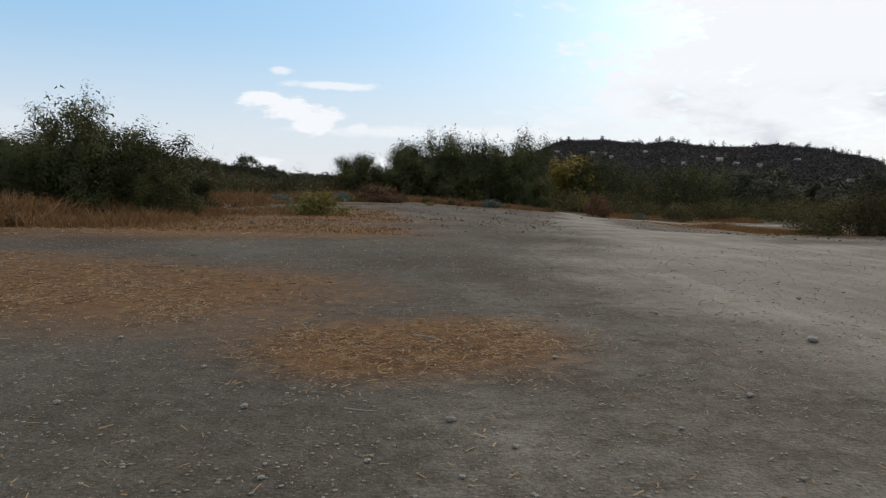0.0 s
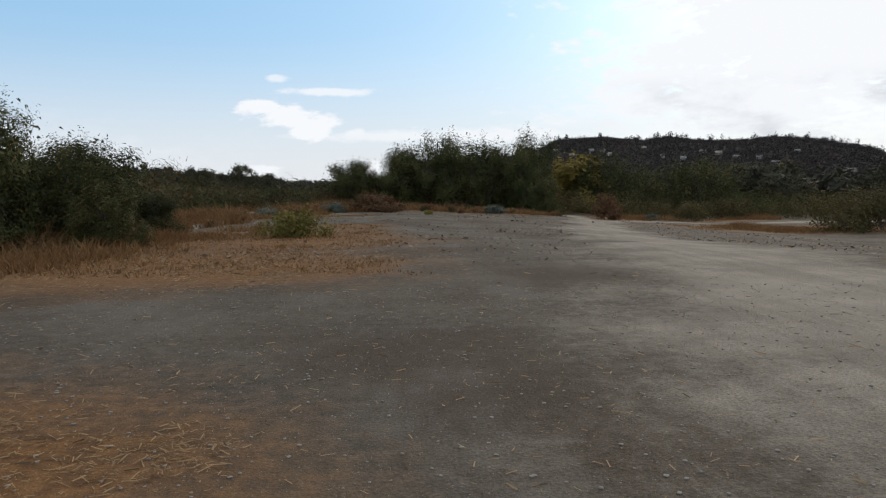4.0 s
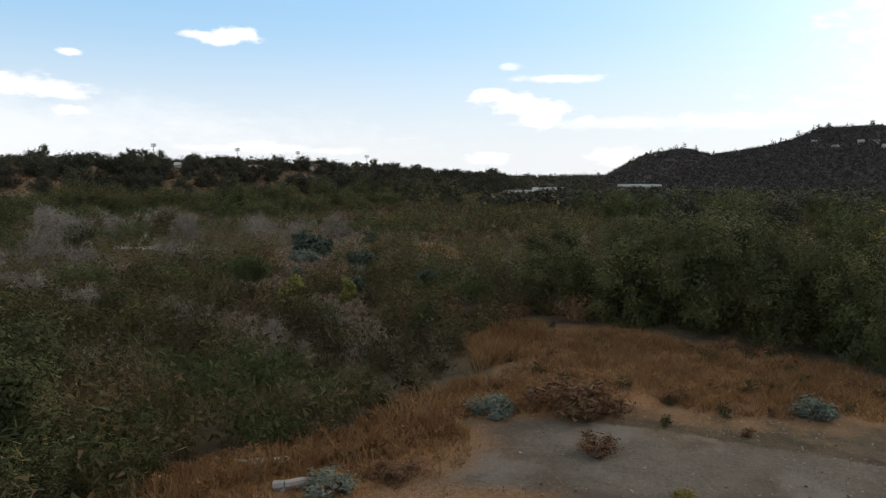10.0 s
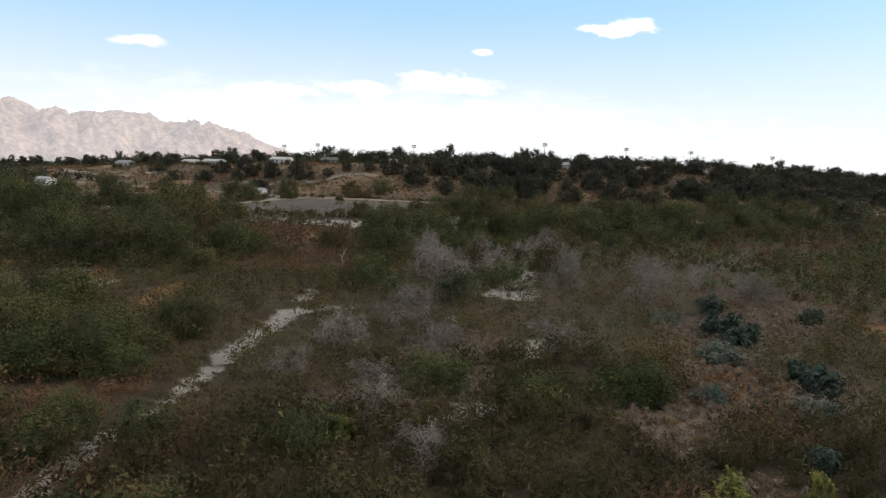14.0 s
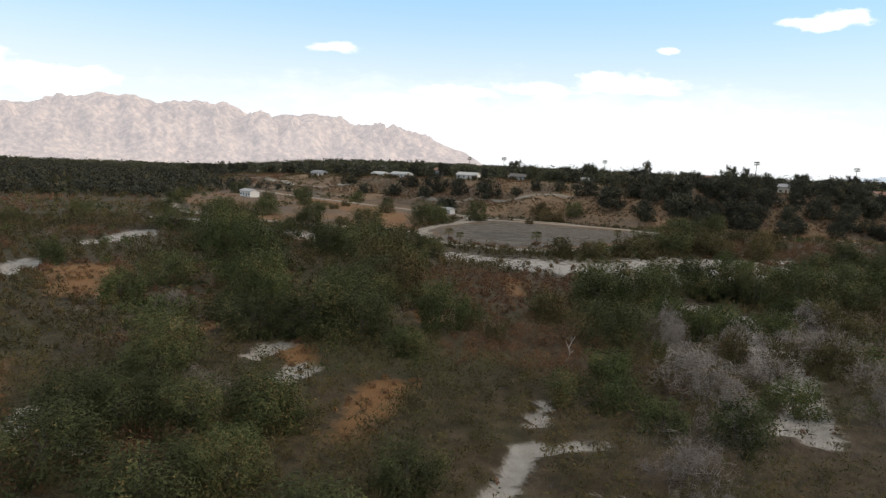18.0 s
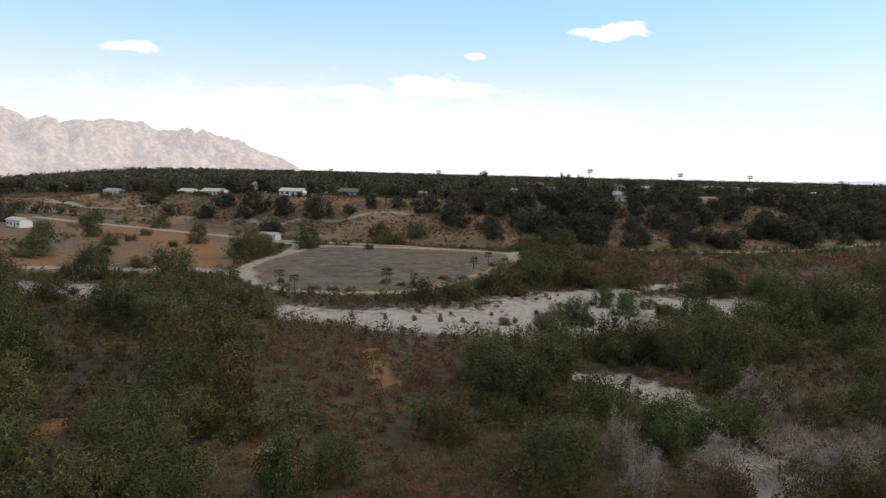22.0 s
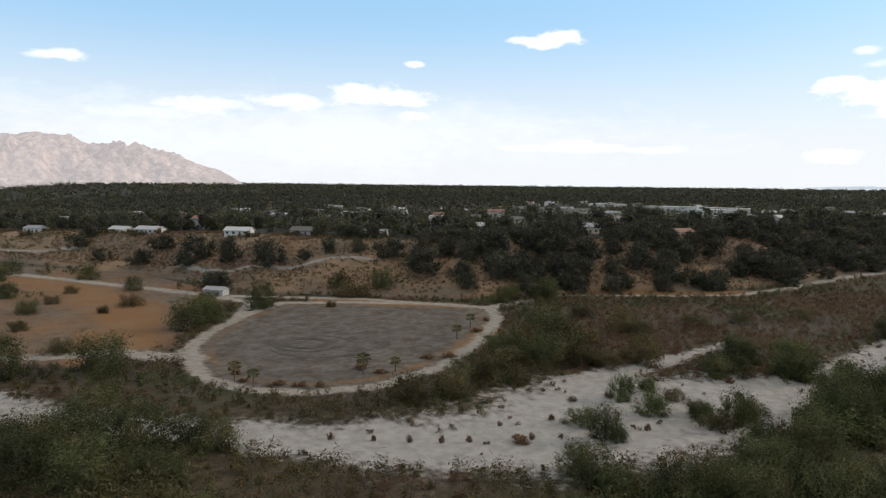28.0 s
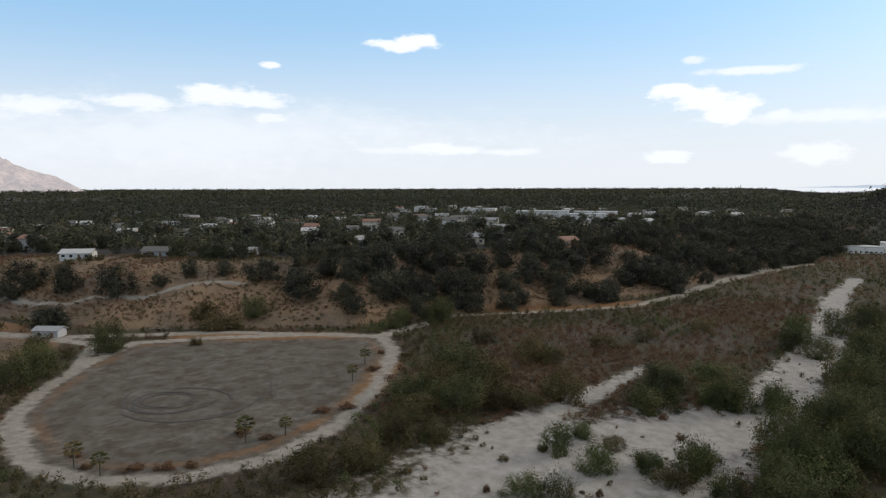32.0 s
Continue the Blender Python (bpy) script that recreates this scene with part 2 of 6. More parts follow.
    c = w.mix(edge("road", 0.22), c, road)
    c = w.mix(edge("sand", 0.16), c, sand)
    c = w.mix(w.ramp(n_grit, 0.38, 0.66, 0.0, 0.75), c, w.mix(1.0, c, (0.5, 0.48, 0.46), "MULTIPLY"))
    c = w.mix(w.ramp(w.noise(90.0, 2, 0.5, pos), 0.65, 0.73, 0.0, 0.7), c, (0.38, 0.35, 0.3))
    b = w.add("ShaderNodeBsdfPrincipled")
    w.put(b.inputs["Base Color"], c)
    b.inputs["Roughness"].default_value = 0.95
    b.inputs["Specular IOR Level"].default_value = 0.15
    bump = w.add("ShaderNodeBump")
    bump.inputs["Strength"].default_value, bump.inputs["Distance"].default_value = 0.55, 0.06
    w.put(bump.inputs["Height"], w.math("ADD", n_fine, w.math("MULTIPLY", n_grit, 0.8)))
    w.put(b.inputs["Normal"], bump.outputs[0])
    w.put(w.add("ShaderNodeOutputMaterial").inputs[0], b.outputs[0])
    return m


LEAF = {
    "willow": leaf_material("willow_leaves", (0.017, 0.02, 0.01), (0.104, 0.112, 0.043), dryness=0.1),
    "oak": leaf_material("oak_leaves", (0.022, 0.023, 0.018), (0.075, 0.074, 0.05), dryness=0.05),
    "garden": leaf_material("garden_leaves", (0.032, 0.035, 0.022), (0.095, 0.095, 0.052), (0.13, 0.1, 0.06), 0.08, 0.05),
    "green": leaf_material("green_leaves", (0.016, 0.021, 0.009), (0.098, 0.116, 0.04), dryness=0.08),
    # bluish grey in the leaf colour stands for haze over the hills
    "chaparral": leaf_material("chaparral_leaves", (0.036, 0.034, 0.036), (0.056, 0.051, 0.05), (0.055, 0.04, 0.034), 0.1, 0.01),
    "chaff": leaf_material("straw_chaff", (0.17, 0.105, 0.053), (0.46, 0.33, 0.19), (0.07, 0.046, 0.03), 0.35, 1.5),
    "gold": leaf_material("gold_leaves", (0.09, 0.07, 0.016), (0.25, 0.19, 0.045), dryness=0.15),
    "weed": leaf_material("weed_leaves", (0.08, 0.075, 0.02), (0.24, 0.21, 0.06), (0.25, 0.15, 0.06), 0.25, 0.8),
    "scrub": leaf_material("scrub_leaves", (0.02, 0.017, 0.009), (0.132, 0.112, 0.046), (0.13, 0.08, 0.04), 0.12, 0.06),
    "rust": leaf_material("rust_leaves", (0.07, 0.04, 0.024), (0.2, 0.108, 0.06), (0.1, 0.085, 0.04), 0.2, 0.08),
    "grey": leaf_material("grey_twigs", (0.1, 0.084, 0.073), (0.32, 0.28, 0.25), (0.09, 0.07, 0.045), 0.25, 0.1),
    "sage": leaf_material("sage_leaves", (0.06, 0.08, 0.065), (0.16, 0.185, 0.15), (0.2, 0.15, 0.09), 0.1, 0.1),
    "castor": leaf_material("castor_leaves", (0.026, 0.038, 0.029), (0.062, 0.085, 0.065), (0.09, 0.1, 0.07), 0.06, 0.3),
    "sallow": leaf_material("sallow_leaves", (0.06, 0.07, 0.02), (0.2, 0.2, 0.055), (0.2, 0.14, 0.05), 0.15, 0.5),
    "fawn": leaf_material("fawn_grass", (0.13, 0.1, 0.075), (0.3, 0.245, 0.19), (0.2, 0.12, 0.06), 0.15, 0.25),
    "straw": leaf_material("dry_grass", (0.12, 0.062, 0.026), (0.33, 0.195, 0.088), (0.11, 0.075, 0.045), 0.22, 0.5),
    "palm": leaf_material("palm_fronds", (0.05, 0.055, 0.02), (0.13, 0.13, 0.05), (0.22, 0.15, 0.07), 0.25),
}
BARK = plain_material("bark", (0.05, 0.04, 0.032), (0.14, 0.115, 0.09), 5.0, 0.9, 0.5, stretch=(1, 1, 0.2))
WOOD = plain_material("weathered_wood", (0.16, 0.14, 0.12), (0.34, 0.31, 0.28), 6.0, 0.85, 0.4, stretch=(1, 0.15, 1))
GROUND = ground_material()

# ---------------------------------------------------------------- plan of the ground
BLUFF = [(-2600, -250), (-1500, -30), (-900, 110), (-640, 165), (-500, 205), (-403, 233), (-345, 243), (-313, 265), (-280, 290), (-259, 335),
         (-231, 370), (-208, 422), (-198, 490), (-170, 600), (-140, 740), (-80, 950), (-20, 1200), (60, 1450), (100, 3000), (100, 5000)]
WASH = [[(-330, 88, 5), (-277, 117, 7), (-246, 133, 7), (-222, 148, 6), (-205, 160, 8), (-190, 174, 14), (-180, 192, 19), (-173, 212, 22), (-163, 234, 17),
         (-149, 260, 9.5), (-146, 298, 8), (-143, 345, 6), (-144, 390, 5), (-145, 440, 5), (-140, 520, 4)],
        [(-190, 222, 6), (-186, 250, 4), (-181, 288, 2)],
        [(-144, 166, 2.5), (-137, 170, 4), (-130, 170, 4.5), (-122, 161, 4), (-112, 155, 4), (-103, 147, 4), (-92, 136, 2.5), (-82, 126, 2)],
        [(-102, 106, 0.9), (-98, 102, 1.2), (-96, 100, 0.7)], [(-93, 97, 1.0), (-90, 94.5, 1.5), (-85, 88.5, 1.3)], [(-85, 88, 1.1), (-80.5, 83.5, 1.5), (-77, 80.5, 0.7), (-73, 76, 0.9), (-69.5, 72, 0.6), (-66.5, 68.5, 1.3), (-60, 62, 0.9)],
        [(-90, 104, 0.9), (-91, 98, 0.9)], [(-56, 93, 1.5), (-54, 89, 1.0)], [(-64, 111, 1.8), (-62, 106, 1.0)], [(-88, 129, 1.6), (-86, 124, 1.2)],
        [(-285, 80, 5), (-262, 70, 5), (-250, 60, 3)], [(-218, 48, 4), (-204, 44, 3)], [(-111, 61, 1.6), (-107, 58, 1.2)], [(-134, 83, 2.3), (-130, 79, 1.5)],
        [(-118, 54, 2), (-104, 48, 2.5), (-96, 42, 2)], [(-123, 84, 2), (-119, 80, 1.4)], [(-150, 118, 2.4), (-146, 113, 2)]]
OVAL = [(-271, 171), (-253, 165), (-238, 167), (-226, 176), (-220, 190), (-221, 210), (-231, 236), (-248, 266), (-264, 281), (-279, 276),
        (-308, 252), (-323, 233), (-312, 210), (-298, 192), (-284, 178)]
TRACKS = [[(-416, 239, 1.2), (-399, 242, 1.2), (-380, 251, 1.2), (-365, 262, 1.2), (-354, 271, 1.2), (-345, 279, 1.2), (-334, 287, 1.2)],
          [(-620, 190, 2.5), (-560, 205, 2.5), (-500, 226, 2.5)],
          [(x, y, 2.1) for x, y in OVAL + OVAL[:1]],
          [(-271, 171, 4), (-290, 160, 4), (-301, 140, 3), (-318, 118, 3), (-360, 95, 3), (-430, 100, 3)],
          [(-264, 281, 3), (-263, 322, 2), (-230, 357, 2), (-213, 378, 2), (-204, 410, 3), (-197, 472, 3.5), (-185, 531, 4.5), (-166, 590, 3)],
          [(-264, 281, 2.5), (-309, 260, 2), (-337, 236, 2.5), (-352, 222, 3), (-410, 205, 3), (-520, 170, 3)],
          [(-308, 205, 2), (-331, 225, 2), (-350, 222, 3)],
          [(5.0, -12, 3.2), (5.2, 6, 3.2), (7.0, 22, 2.6), (9, 42, 2.2), (11.5, 58, 1.9), (14, 69, 1.8), (19, 72.5, 1.4), (38, 81, 1.3), (75, 92, 1.3)],
          [(13, 66, 1.2), (13.8, 78, 0.8), (13.5, 90, 0.8)], [(7, 8, 2.2), (9.5, 17, 1.6)], [(3.5, 2, 1.5), (5, 14, 1.5)]]
CLAYS = [[(-101, 81, 2.2), (-112, 91, 2.4)], [(-134, 84, 2.2), (-124, 84, 2)], [(-175, 148, 2), (-158, 138, 2)], [(-51, 118, 4), (-40, 108, 3.4)], [(-135, 46, 4), (-112, 48, 3)],
         [(-152, 116, 3), (-140, 110, 2)], [(-44, 148, 3), (-33, 135, 3)], [(-205, 60, 7), (-180, 58, 5)], [(-150, 78, 2), (-142, 70, 2.4)], [(-170, 96, 2), (-160, 86, 2.5)]]
MEADOWS = [[(-43, 99, 4), (-48, 112, 6), (-54, 128, 6), (-52, 150, 5)], [(-36, 108, 3), (-40, 118, 4.5)], [(-70, 93, 3), (-66, 104, 4)], [(-59, 96, 2.5), (-62, 84, 3)], [(-30, 76, 2.5), (-36, 84, 3)], [(-24, 82, 2.5), (-32, 94, 3)]]
STRAWS = [[(-0.6, 5.1, 0.7), (0.1, 5.35, 0.85)], [(-8, 36, 2.2), (-4.5, 38.5, 2)], [(-8.5, 20, 3), (-2.6, 19.5, 1.8)],
          [(-296, 168, 9), (-335, 183, 15), (-400, 192, 16), (-450, 180, 10)], [(-285, 150, 4), (-320, 165, 6)], [(-274, 276, 4), (-318, 248, 5)], [(-213, 385, 6), (-252, 340, 6)], [(-226, 222, 3), (-240, 254, 3)],
          [(-8.5, 8.2, 3.4), (-3.6, 8.2, 2.2)], [(-12, 19.5, 4.2), (-4.8, 20.5, 3.6)], [(-12, 28, 5), (-5.4, 27, 4.4), (-4.6, 34, 2.2)],
          [(-14.5, 46, 2), (-16, 54, 4), (-12, 61, 3)], [(-9, 56.5, 2), (-6, 57.5, 1.4)], [(-10.5, 68, 2.5), (-4, 76, 7), (5, 78, 6), (8, 76, 4)], [(-12, 82, 4), (-6, 84, 4)],
          [(21, 62, 3), (28, 65, 4.5), (46, 68, 6)], [(17.5, 80, 2.2), (38, 90, 3)], [(-28, 40, 5), (-17, 38, 4)], [(16, 74, 1.8), (19, 76, 1.6)], [(-13.5, 38, 2), (-13.5, 45, 2)]]


def reach(x, y, lines):
    """How far points lie inside the nearest of some lines of (x, y, half width): 1 on it, 0.5 at its edge, 0 a half width outside."""
    best = np.full(x.shape, -9.0)
    for line in lines:
        for (ax, ay, aw), (bx, by, bw) in zip(line, line[1:]):
            dx, dy = bx - ax, by - ay
            f = np.clip(((x - ax) * dx + (y - ay) * dy) / (dx * dx + dy * dy), 0, 1)
            d = np.hypot(x - ax - f * dx, y - ay - f * dy)
            half = aw + f * (bw - aw)
            best = np.maximum(best, 1 - 0.5 * d / half)
    return np.clip(best, 0, 1)


def inside(x, y, loop):
    odd = np.zeros(x.shape, bool)
    for (ax, ay), (bx, by) in zip(loop, loop[1:] + loop[:1]):
        cross = (ay > y) != (by > y)
        odd ^= cross & (x < (bx - ax) * (y - ay) / (by - ay + 1e-12) + ax)
    return odd


def beyond(x, y, line):
    """Signed distance to a line of points: above 0 on its far (left-hand) side."""
    best, side = np.full(x.shape, 1e9), np.zeros(x.shape)
    for (ax, ay), (bx, by) in zip(line, line[1:]):
        dx, dy = bx - ax, by - ay
        f = np.clip(((x - ax) * dx + (y - ay) * dy) / (dx * dx + dy * dy), 0, 1)
        d = np.hypot(x - ax - f * dx, y - ay - f * dy)
        s = dx * (y - ay) - dy * (x - ax)
        near = d < best
        best, side = np.where(near, d, best), np.where(near, s, side)
    return best * np.sign(side)


TABLE = np.random.RandomState(5).rand(256, 256)


def bumps(x, y, size, octaves=3):
    """Smooth value noise from 0 to 1."""
    total, weight = 0, 0
    for o in range(octaves):
        u, v = x / size * 2**o + 17.3 * o, y / size * 2**o + 5.1 * o
        i, j = np.floor(u).astype(int), np.floor(v).astype(int)
        f, g = u - i, v - j
        f, g = f * f * (3 - 2 * f), g * g * (3 - 2 * g)
        a, b = TABLE[i % 256, j % 256], TABLE[(i + 1) % 256, j % 256]
        c, d = TABLE[i % 256, (j + 1) % 256], TABLE[(i + 1) % 256, (j + 1) % 256]
        total = total + ((a * (1 - f) + b * f) * (1 - g) + (c * (1 - f) + d * f) * g) * 0.5**o
        weight += 0.5**o
    return total / weight


def smooth(v, lo, hi):
    f = np.clip((v - lo) / (hi - lo), 0, 1)
    return f * f * (3 - 2 * f)


HILL_AZ = [-60, -48, -38, -34, -33, -31, -28, -25, -21, -17.6, -15.8, -12.7, -9.4, -7.5, -5.5, -1.6, 0.4, 2.6, 4.0, 5.2, 8]
HILL_TOP = [0.2, 0.4, 0.6, 1.2, 1.8, 2.75, 3.35, 3.75, 3.6, 4.0, 3.7, 4.2, 4.05, 3.2, 2.8, 2.25, 2.0, 1.5, 0.9, 0.1, 0.0]


def brink(y):
    """x of the edge where the clearing drops to the scrub."""
    return -13.2 - 4.5 * smooth(y, 45, 52) + 5.5 * smooth(y, 55, 64)


def height(x, y):
    x, y = np.asarray(x, float), np.asarray(y, float)
    d = beyond(x, y, BLUFF)
    gully = bumps(x, y, 24, 4) - 0.5
    wall = smooth(d + gully * 20, 6, 52)
    z = np.interp(x, [-1000, -800, -640, -560, -480, -430], [4.0, 5.5, 8.5, 11.5, 14.5, 17.0]) * (0.2 * smooth(d, 0, 10) + 0.8 * wall**0.85) + np.where(d > 45, -0.004 * np.clip(d - 900, 0, 4000) + 0.002 * np.clip(d - 45, 0, 850), 0)
    z = z + gully * 4.0 * smooth(d, 6, 22) * (1 - smooth(d, 46, 80))
    z = z - 0.022 * np.clip(-620 - x, 0, 2600) * (1 - smooth(y, 450, 1300)) - 0.014 * np.clip(y - 500, 0, 2600) * smooth(-x, 60, 200) * (1 - smooth(-x, 350, 800))
    away = np.hypot(x, y)
    z = z + (bumps(x, y, 9, 3) - 0.5) * 0.25 * smooth(away, 12, 40) + (bumps(x, y, 60, 3) - 0.5) * 1.2 * smooth(away, 60, 160) * (1 - smooth(d, -20, 0))
    z = z - 0.9 * smooth(brink(y) - x, 0, 7) * (1 - smooth(away, 90, 160)) * smooth(y, 8, 24)
    z = z - 0.065 * np.clip(x + 2, 0, 30) * smooth(y, 18, 42) * (1 - smooth(y, 110, 220))
    z = z - 0.6 * smooth(reach(x, y, WASH), 0.3, 0.8)
    az = np.degrees(np.arctan2(-x, np.maximum(y, 1e-3)))
    top = np.interp(az, HILL_AZ, HILL_TOP) * 1600 * 0.01745
    z = z + np.where(y > 0, top * smooth(away, 950, 1600) * (1 - 0.75 * smooth(away, 1700, 2600)) * (0.93 + 0.12 * bumps(x, y, 230, 4)) + 8 * (bumps(x, y, 60, 2) - 0.5) * smooth(away, 950, 1300), 0)
    z = z + 10 * np.exp(-(((x + 30) / 260) ** 2 + ((y - 2500) / 300) ** 2))
    return z


def wash(x, y):
    """The sand's reach with ragged banks."""
    f = reach(x, y, WASH)
    return f + (bumps(x, y, 13, 4) - 0.5) * 0.45 * smooth(np.hypot(x, y - 30), 20, 60) * smooth(f, 0.02, 0.3)


def ragged(x, y, lines, size, amount):
    """The reach of some lines with uneven edges."""
    f = reach(x, y, lines)
    return f + (bumps(x, y, size, 4) - 0.5) * amount * smooth(f, 0.02, 0.3)


FLATS = [(-285, 150), (-300, 122), (-360, 102), (-460, 110), (-560, 170), (-430, 228), (-350, 228), (-300, 185)]


def steps(spans):
    """Grid lines: from each mark on, with the given step."""
    out = []
    for (a, s), (b, _) in zip(spans, spans[1:]):
        out += list(np.linspace(a, b, max(1, round((b - a) / s)), endpoint=False))
    return np.array(out + [spans[-1][0]])


def mesh_of(name, verts, faces, material, smooth_shade=False, normals=None):
    """A mesh from arrays of places and of equal-sided faces; normals: the way that each face's foliage swells, for soft shading."""
    verts, faces = np.asarray(verts, np.float32), np.asarray(faces, np.int32)
    if normals is not None:
        a, b, c = (verts[faces[:, k]] for k in range(3))
        away = (np.cross(b - a, c - a) * normals).sum(1) < 0
        faces[away] = faces[away][:, ::-1]
    me = bpy.data.meshes.new(name)
    k = faces.shape[1]
    me.vertices.add(len(verts)), me.loops.add(faces.size), me.polygons.add(len(faces))
    me.vertices.foreach_set("co", verts.ravel())
    me.loops.foreach_set("vertex_index", faces.ravel())
    me.polygons.foreach_set("loop_start", np.arange(len(faces), dtype=np.int32) * k)
    me.polygons.foreach_set("use_smooth", np.full(len(faces), smooth_shade))
    me.materials.append(material)
    if normals is not None:
        each = np.zeros(verts.shape, np.float32)
        each[faces.ravel()] = np.repeat(normals, k, 0)
        me.attributes.new("custom_normal", "FLOAT_VECTOR", "POINT").data.foreach_set("vector", each.ravel())
    me.update(calc_edges=True)
    return me


def grid_faces(nx, ny):
    i, j = np.meshgrid(np.arange(nx - 1), np.arange(ny - 1), indexing="ij")
    a = (i * ny + j).ravel()
    return np.stack([a, a + ny, a + ny + 1, a + 1], 1)


def build_ground():
    xs = steps([(-4800, 400), (-2400, 60), (-1300, 15), (-520, 4), (-420, 2.6), (-360, 2.2), (-120, 1.8), (-26, 0.7), (24, 1.2), (60, 8), (140, 40), (600, 120), (1800, 350), (4200, 1)])
    ys = steps([(-900, 60), (-300, 12), (-15, 1.0), (1, 0.55), (40, 0.8), (96, 1.8), (300, 2.6), (480, 6), (720, 30), (1500, 60), (2600, 180), (4800, 1)])
    x, y = [a.ravel() for a in np.meshgrid(xs, ys, indexing="ij")]
    d = beyond(x, y, BLUFF)
    me = mesh_of("ground", np.stack([x, y, height(x, y)], 1), grid_faces(len(xs), len(ys)), GROUND, True)
    clearing = (x > brink(y)) & (y < 92 - 0.2 * np.abs(x - 20)) & (x < 75) & ((y < 67) | (x > 9))
    face = smooth(d, -6, 4) * (1 - smooth(d, 50, 66)) * (y < 660)
    rim = [[(-269 + 0.9 * (a + 269), 222 + 0.9 * (b - 222), 1.8) for a, b in OVAL + OVAL[:1]]]
    bare = np.maximum(np.maximum(clearing * 1.0, inside(x, y, OVAL) * 1.0), np.maximum(face * (x > -740), inside(x, y, FLATS) * 1.0))
    clay = (0.55 * smooth(x, -1500, -900) + 0.45 * smooth(x, -760, -540)) * face * (0.2 + 0.85 * bumps(x, y, 22, 4))
    flats = inside(x, y, FLATS) * (0.2 + 0.6 * bumps(x, y, 16, 4))
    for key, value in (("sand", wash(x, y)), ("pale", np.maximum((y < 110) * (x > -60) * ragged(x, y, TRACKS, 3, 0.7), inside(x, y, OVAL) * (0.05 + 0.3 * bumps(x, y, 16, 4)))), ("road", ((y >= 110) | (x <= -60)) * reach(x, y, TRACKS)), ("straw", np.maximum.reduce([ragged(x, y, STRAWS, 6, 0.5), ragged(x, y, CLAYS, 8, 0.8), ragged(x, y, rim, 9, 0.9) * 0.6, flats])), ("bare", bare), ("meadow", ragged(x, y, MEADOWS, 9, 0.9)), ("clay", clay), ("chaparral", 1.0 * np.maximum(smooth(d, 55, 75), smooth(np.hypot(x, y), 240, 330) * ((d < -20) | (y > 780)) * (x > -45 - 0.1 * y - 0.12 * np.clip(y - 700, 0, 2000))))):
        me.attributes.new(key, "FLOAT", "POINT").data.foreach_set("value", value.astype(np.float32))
    return tagged(new("ground", me), "dry valley floor of dirt, sand and litter", "ground", kind="structure")


build_ground()


def build_mountains():
    az, r = np.radians(np.linspace(55, 150, 620)), np.linspace(3300, 4700, 130)
    a, d = [v.ravel() for v in np.meshgrid(az, r, indexing="ij")]
    x, y = -np.sin(a) * d - 60, np.cos(a) * d + 80
    crest = np.interp(np.degrees(a), [54, 57, 58.4, 59.6, 61.5, 64.4, 67.4, 70.5, 73.6, 76.5, 78, 80, 82, 84.5, 86.5, 89.1, 91.5, 94, 97, 100, 107, 120, 150], [-1.2, -0.8, -0.35, 0.0, 0.6, 1.5, 2.1, 2.45, 2.95, 2.55, 2.6, 3.4, 3.6, 3.15, 3.2, 3.45, 2.85, 2.5, 1.7, 1.3, 1.6, 1.5, 1.0]) * 0.01745 * 4300
    warp = bumps(x, y, 300, 3) * 300
    ridge = 1 - np.abs(2 * bumps(x + warp, y - warp, 300, 5) - 1)
    spur = 1 - np.abs(2 * bumps(np.degrees(a) * 62 + warp * 0.6, d * 0.3, 120, 5) - 1)
    gully = 1 - np.abs(2 * bumps(np.degrees(a) * 62 - warp * 0.5, d * 0.45, 46, 3) - 1)
    rise = smooth(d, 3350, 4350)
    z = 36 * smooth(crest, -25, 40) * smooth(d, 3300, 3900) - 75 * (1 - smooth(d, 3300, 3800)) + crest * rise * (0.91 + 0.06 * ridge) + ((ridge - 0.6) * 170 + (spur - 0.6) * 300 + (gully - 0.6) * 110) * rise * (1 - rise) * 1.9 * np.clip(crest / 150, 0, 1)
    z = np.where(d > 4400, z - (d - 4400) * 0.5, z) - np.where(d < 3360, 60, 0)
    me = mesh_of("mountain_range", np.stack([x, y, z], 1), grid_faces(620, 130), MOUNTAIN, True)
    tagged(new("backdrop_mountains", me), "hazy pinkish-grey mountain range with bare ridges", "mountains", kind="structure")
    az, r = np.radians(np.linspace(-6, 42, 120)), np.array([5600.0, 5900, 6200])
    a, d = [v.ravel() for v in np.meshgrid(az, r, indexing="ij")]
    deg = np.degrees(a)
    top = np.interp(deg, [-6, 4, 12, 20, 24, 28, 31, 35, 38, 42], [0.05, 0.1, 0.1, 0.25, 0.5, 0.62, 0.45, 0.2, 0.1, 0.0]) * 0.01745 * 5900
    z = 10 + (top + 16 * bumps(deg * 20, d * 0, 18, 3)) * (d > 5700) - 40 * (d > 6000)
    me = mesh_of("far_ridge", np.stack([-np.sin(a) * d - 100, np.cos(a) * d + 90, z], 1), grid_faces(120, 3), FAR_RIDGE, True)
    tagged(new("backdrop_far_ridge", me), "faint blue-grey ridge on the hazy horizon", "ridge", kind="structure")


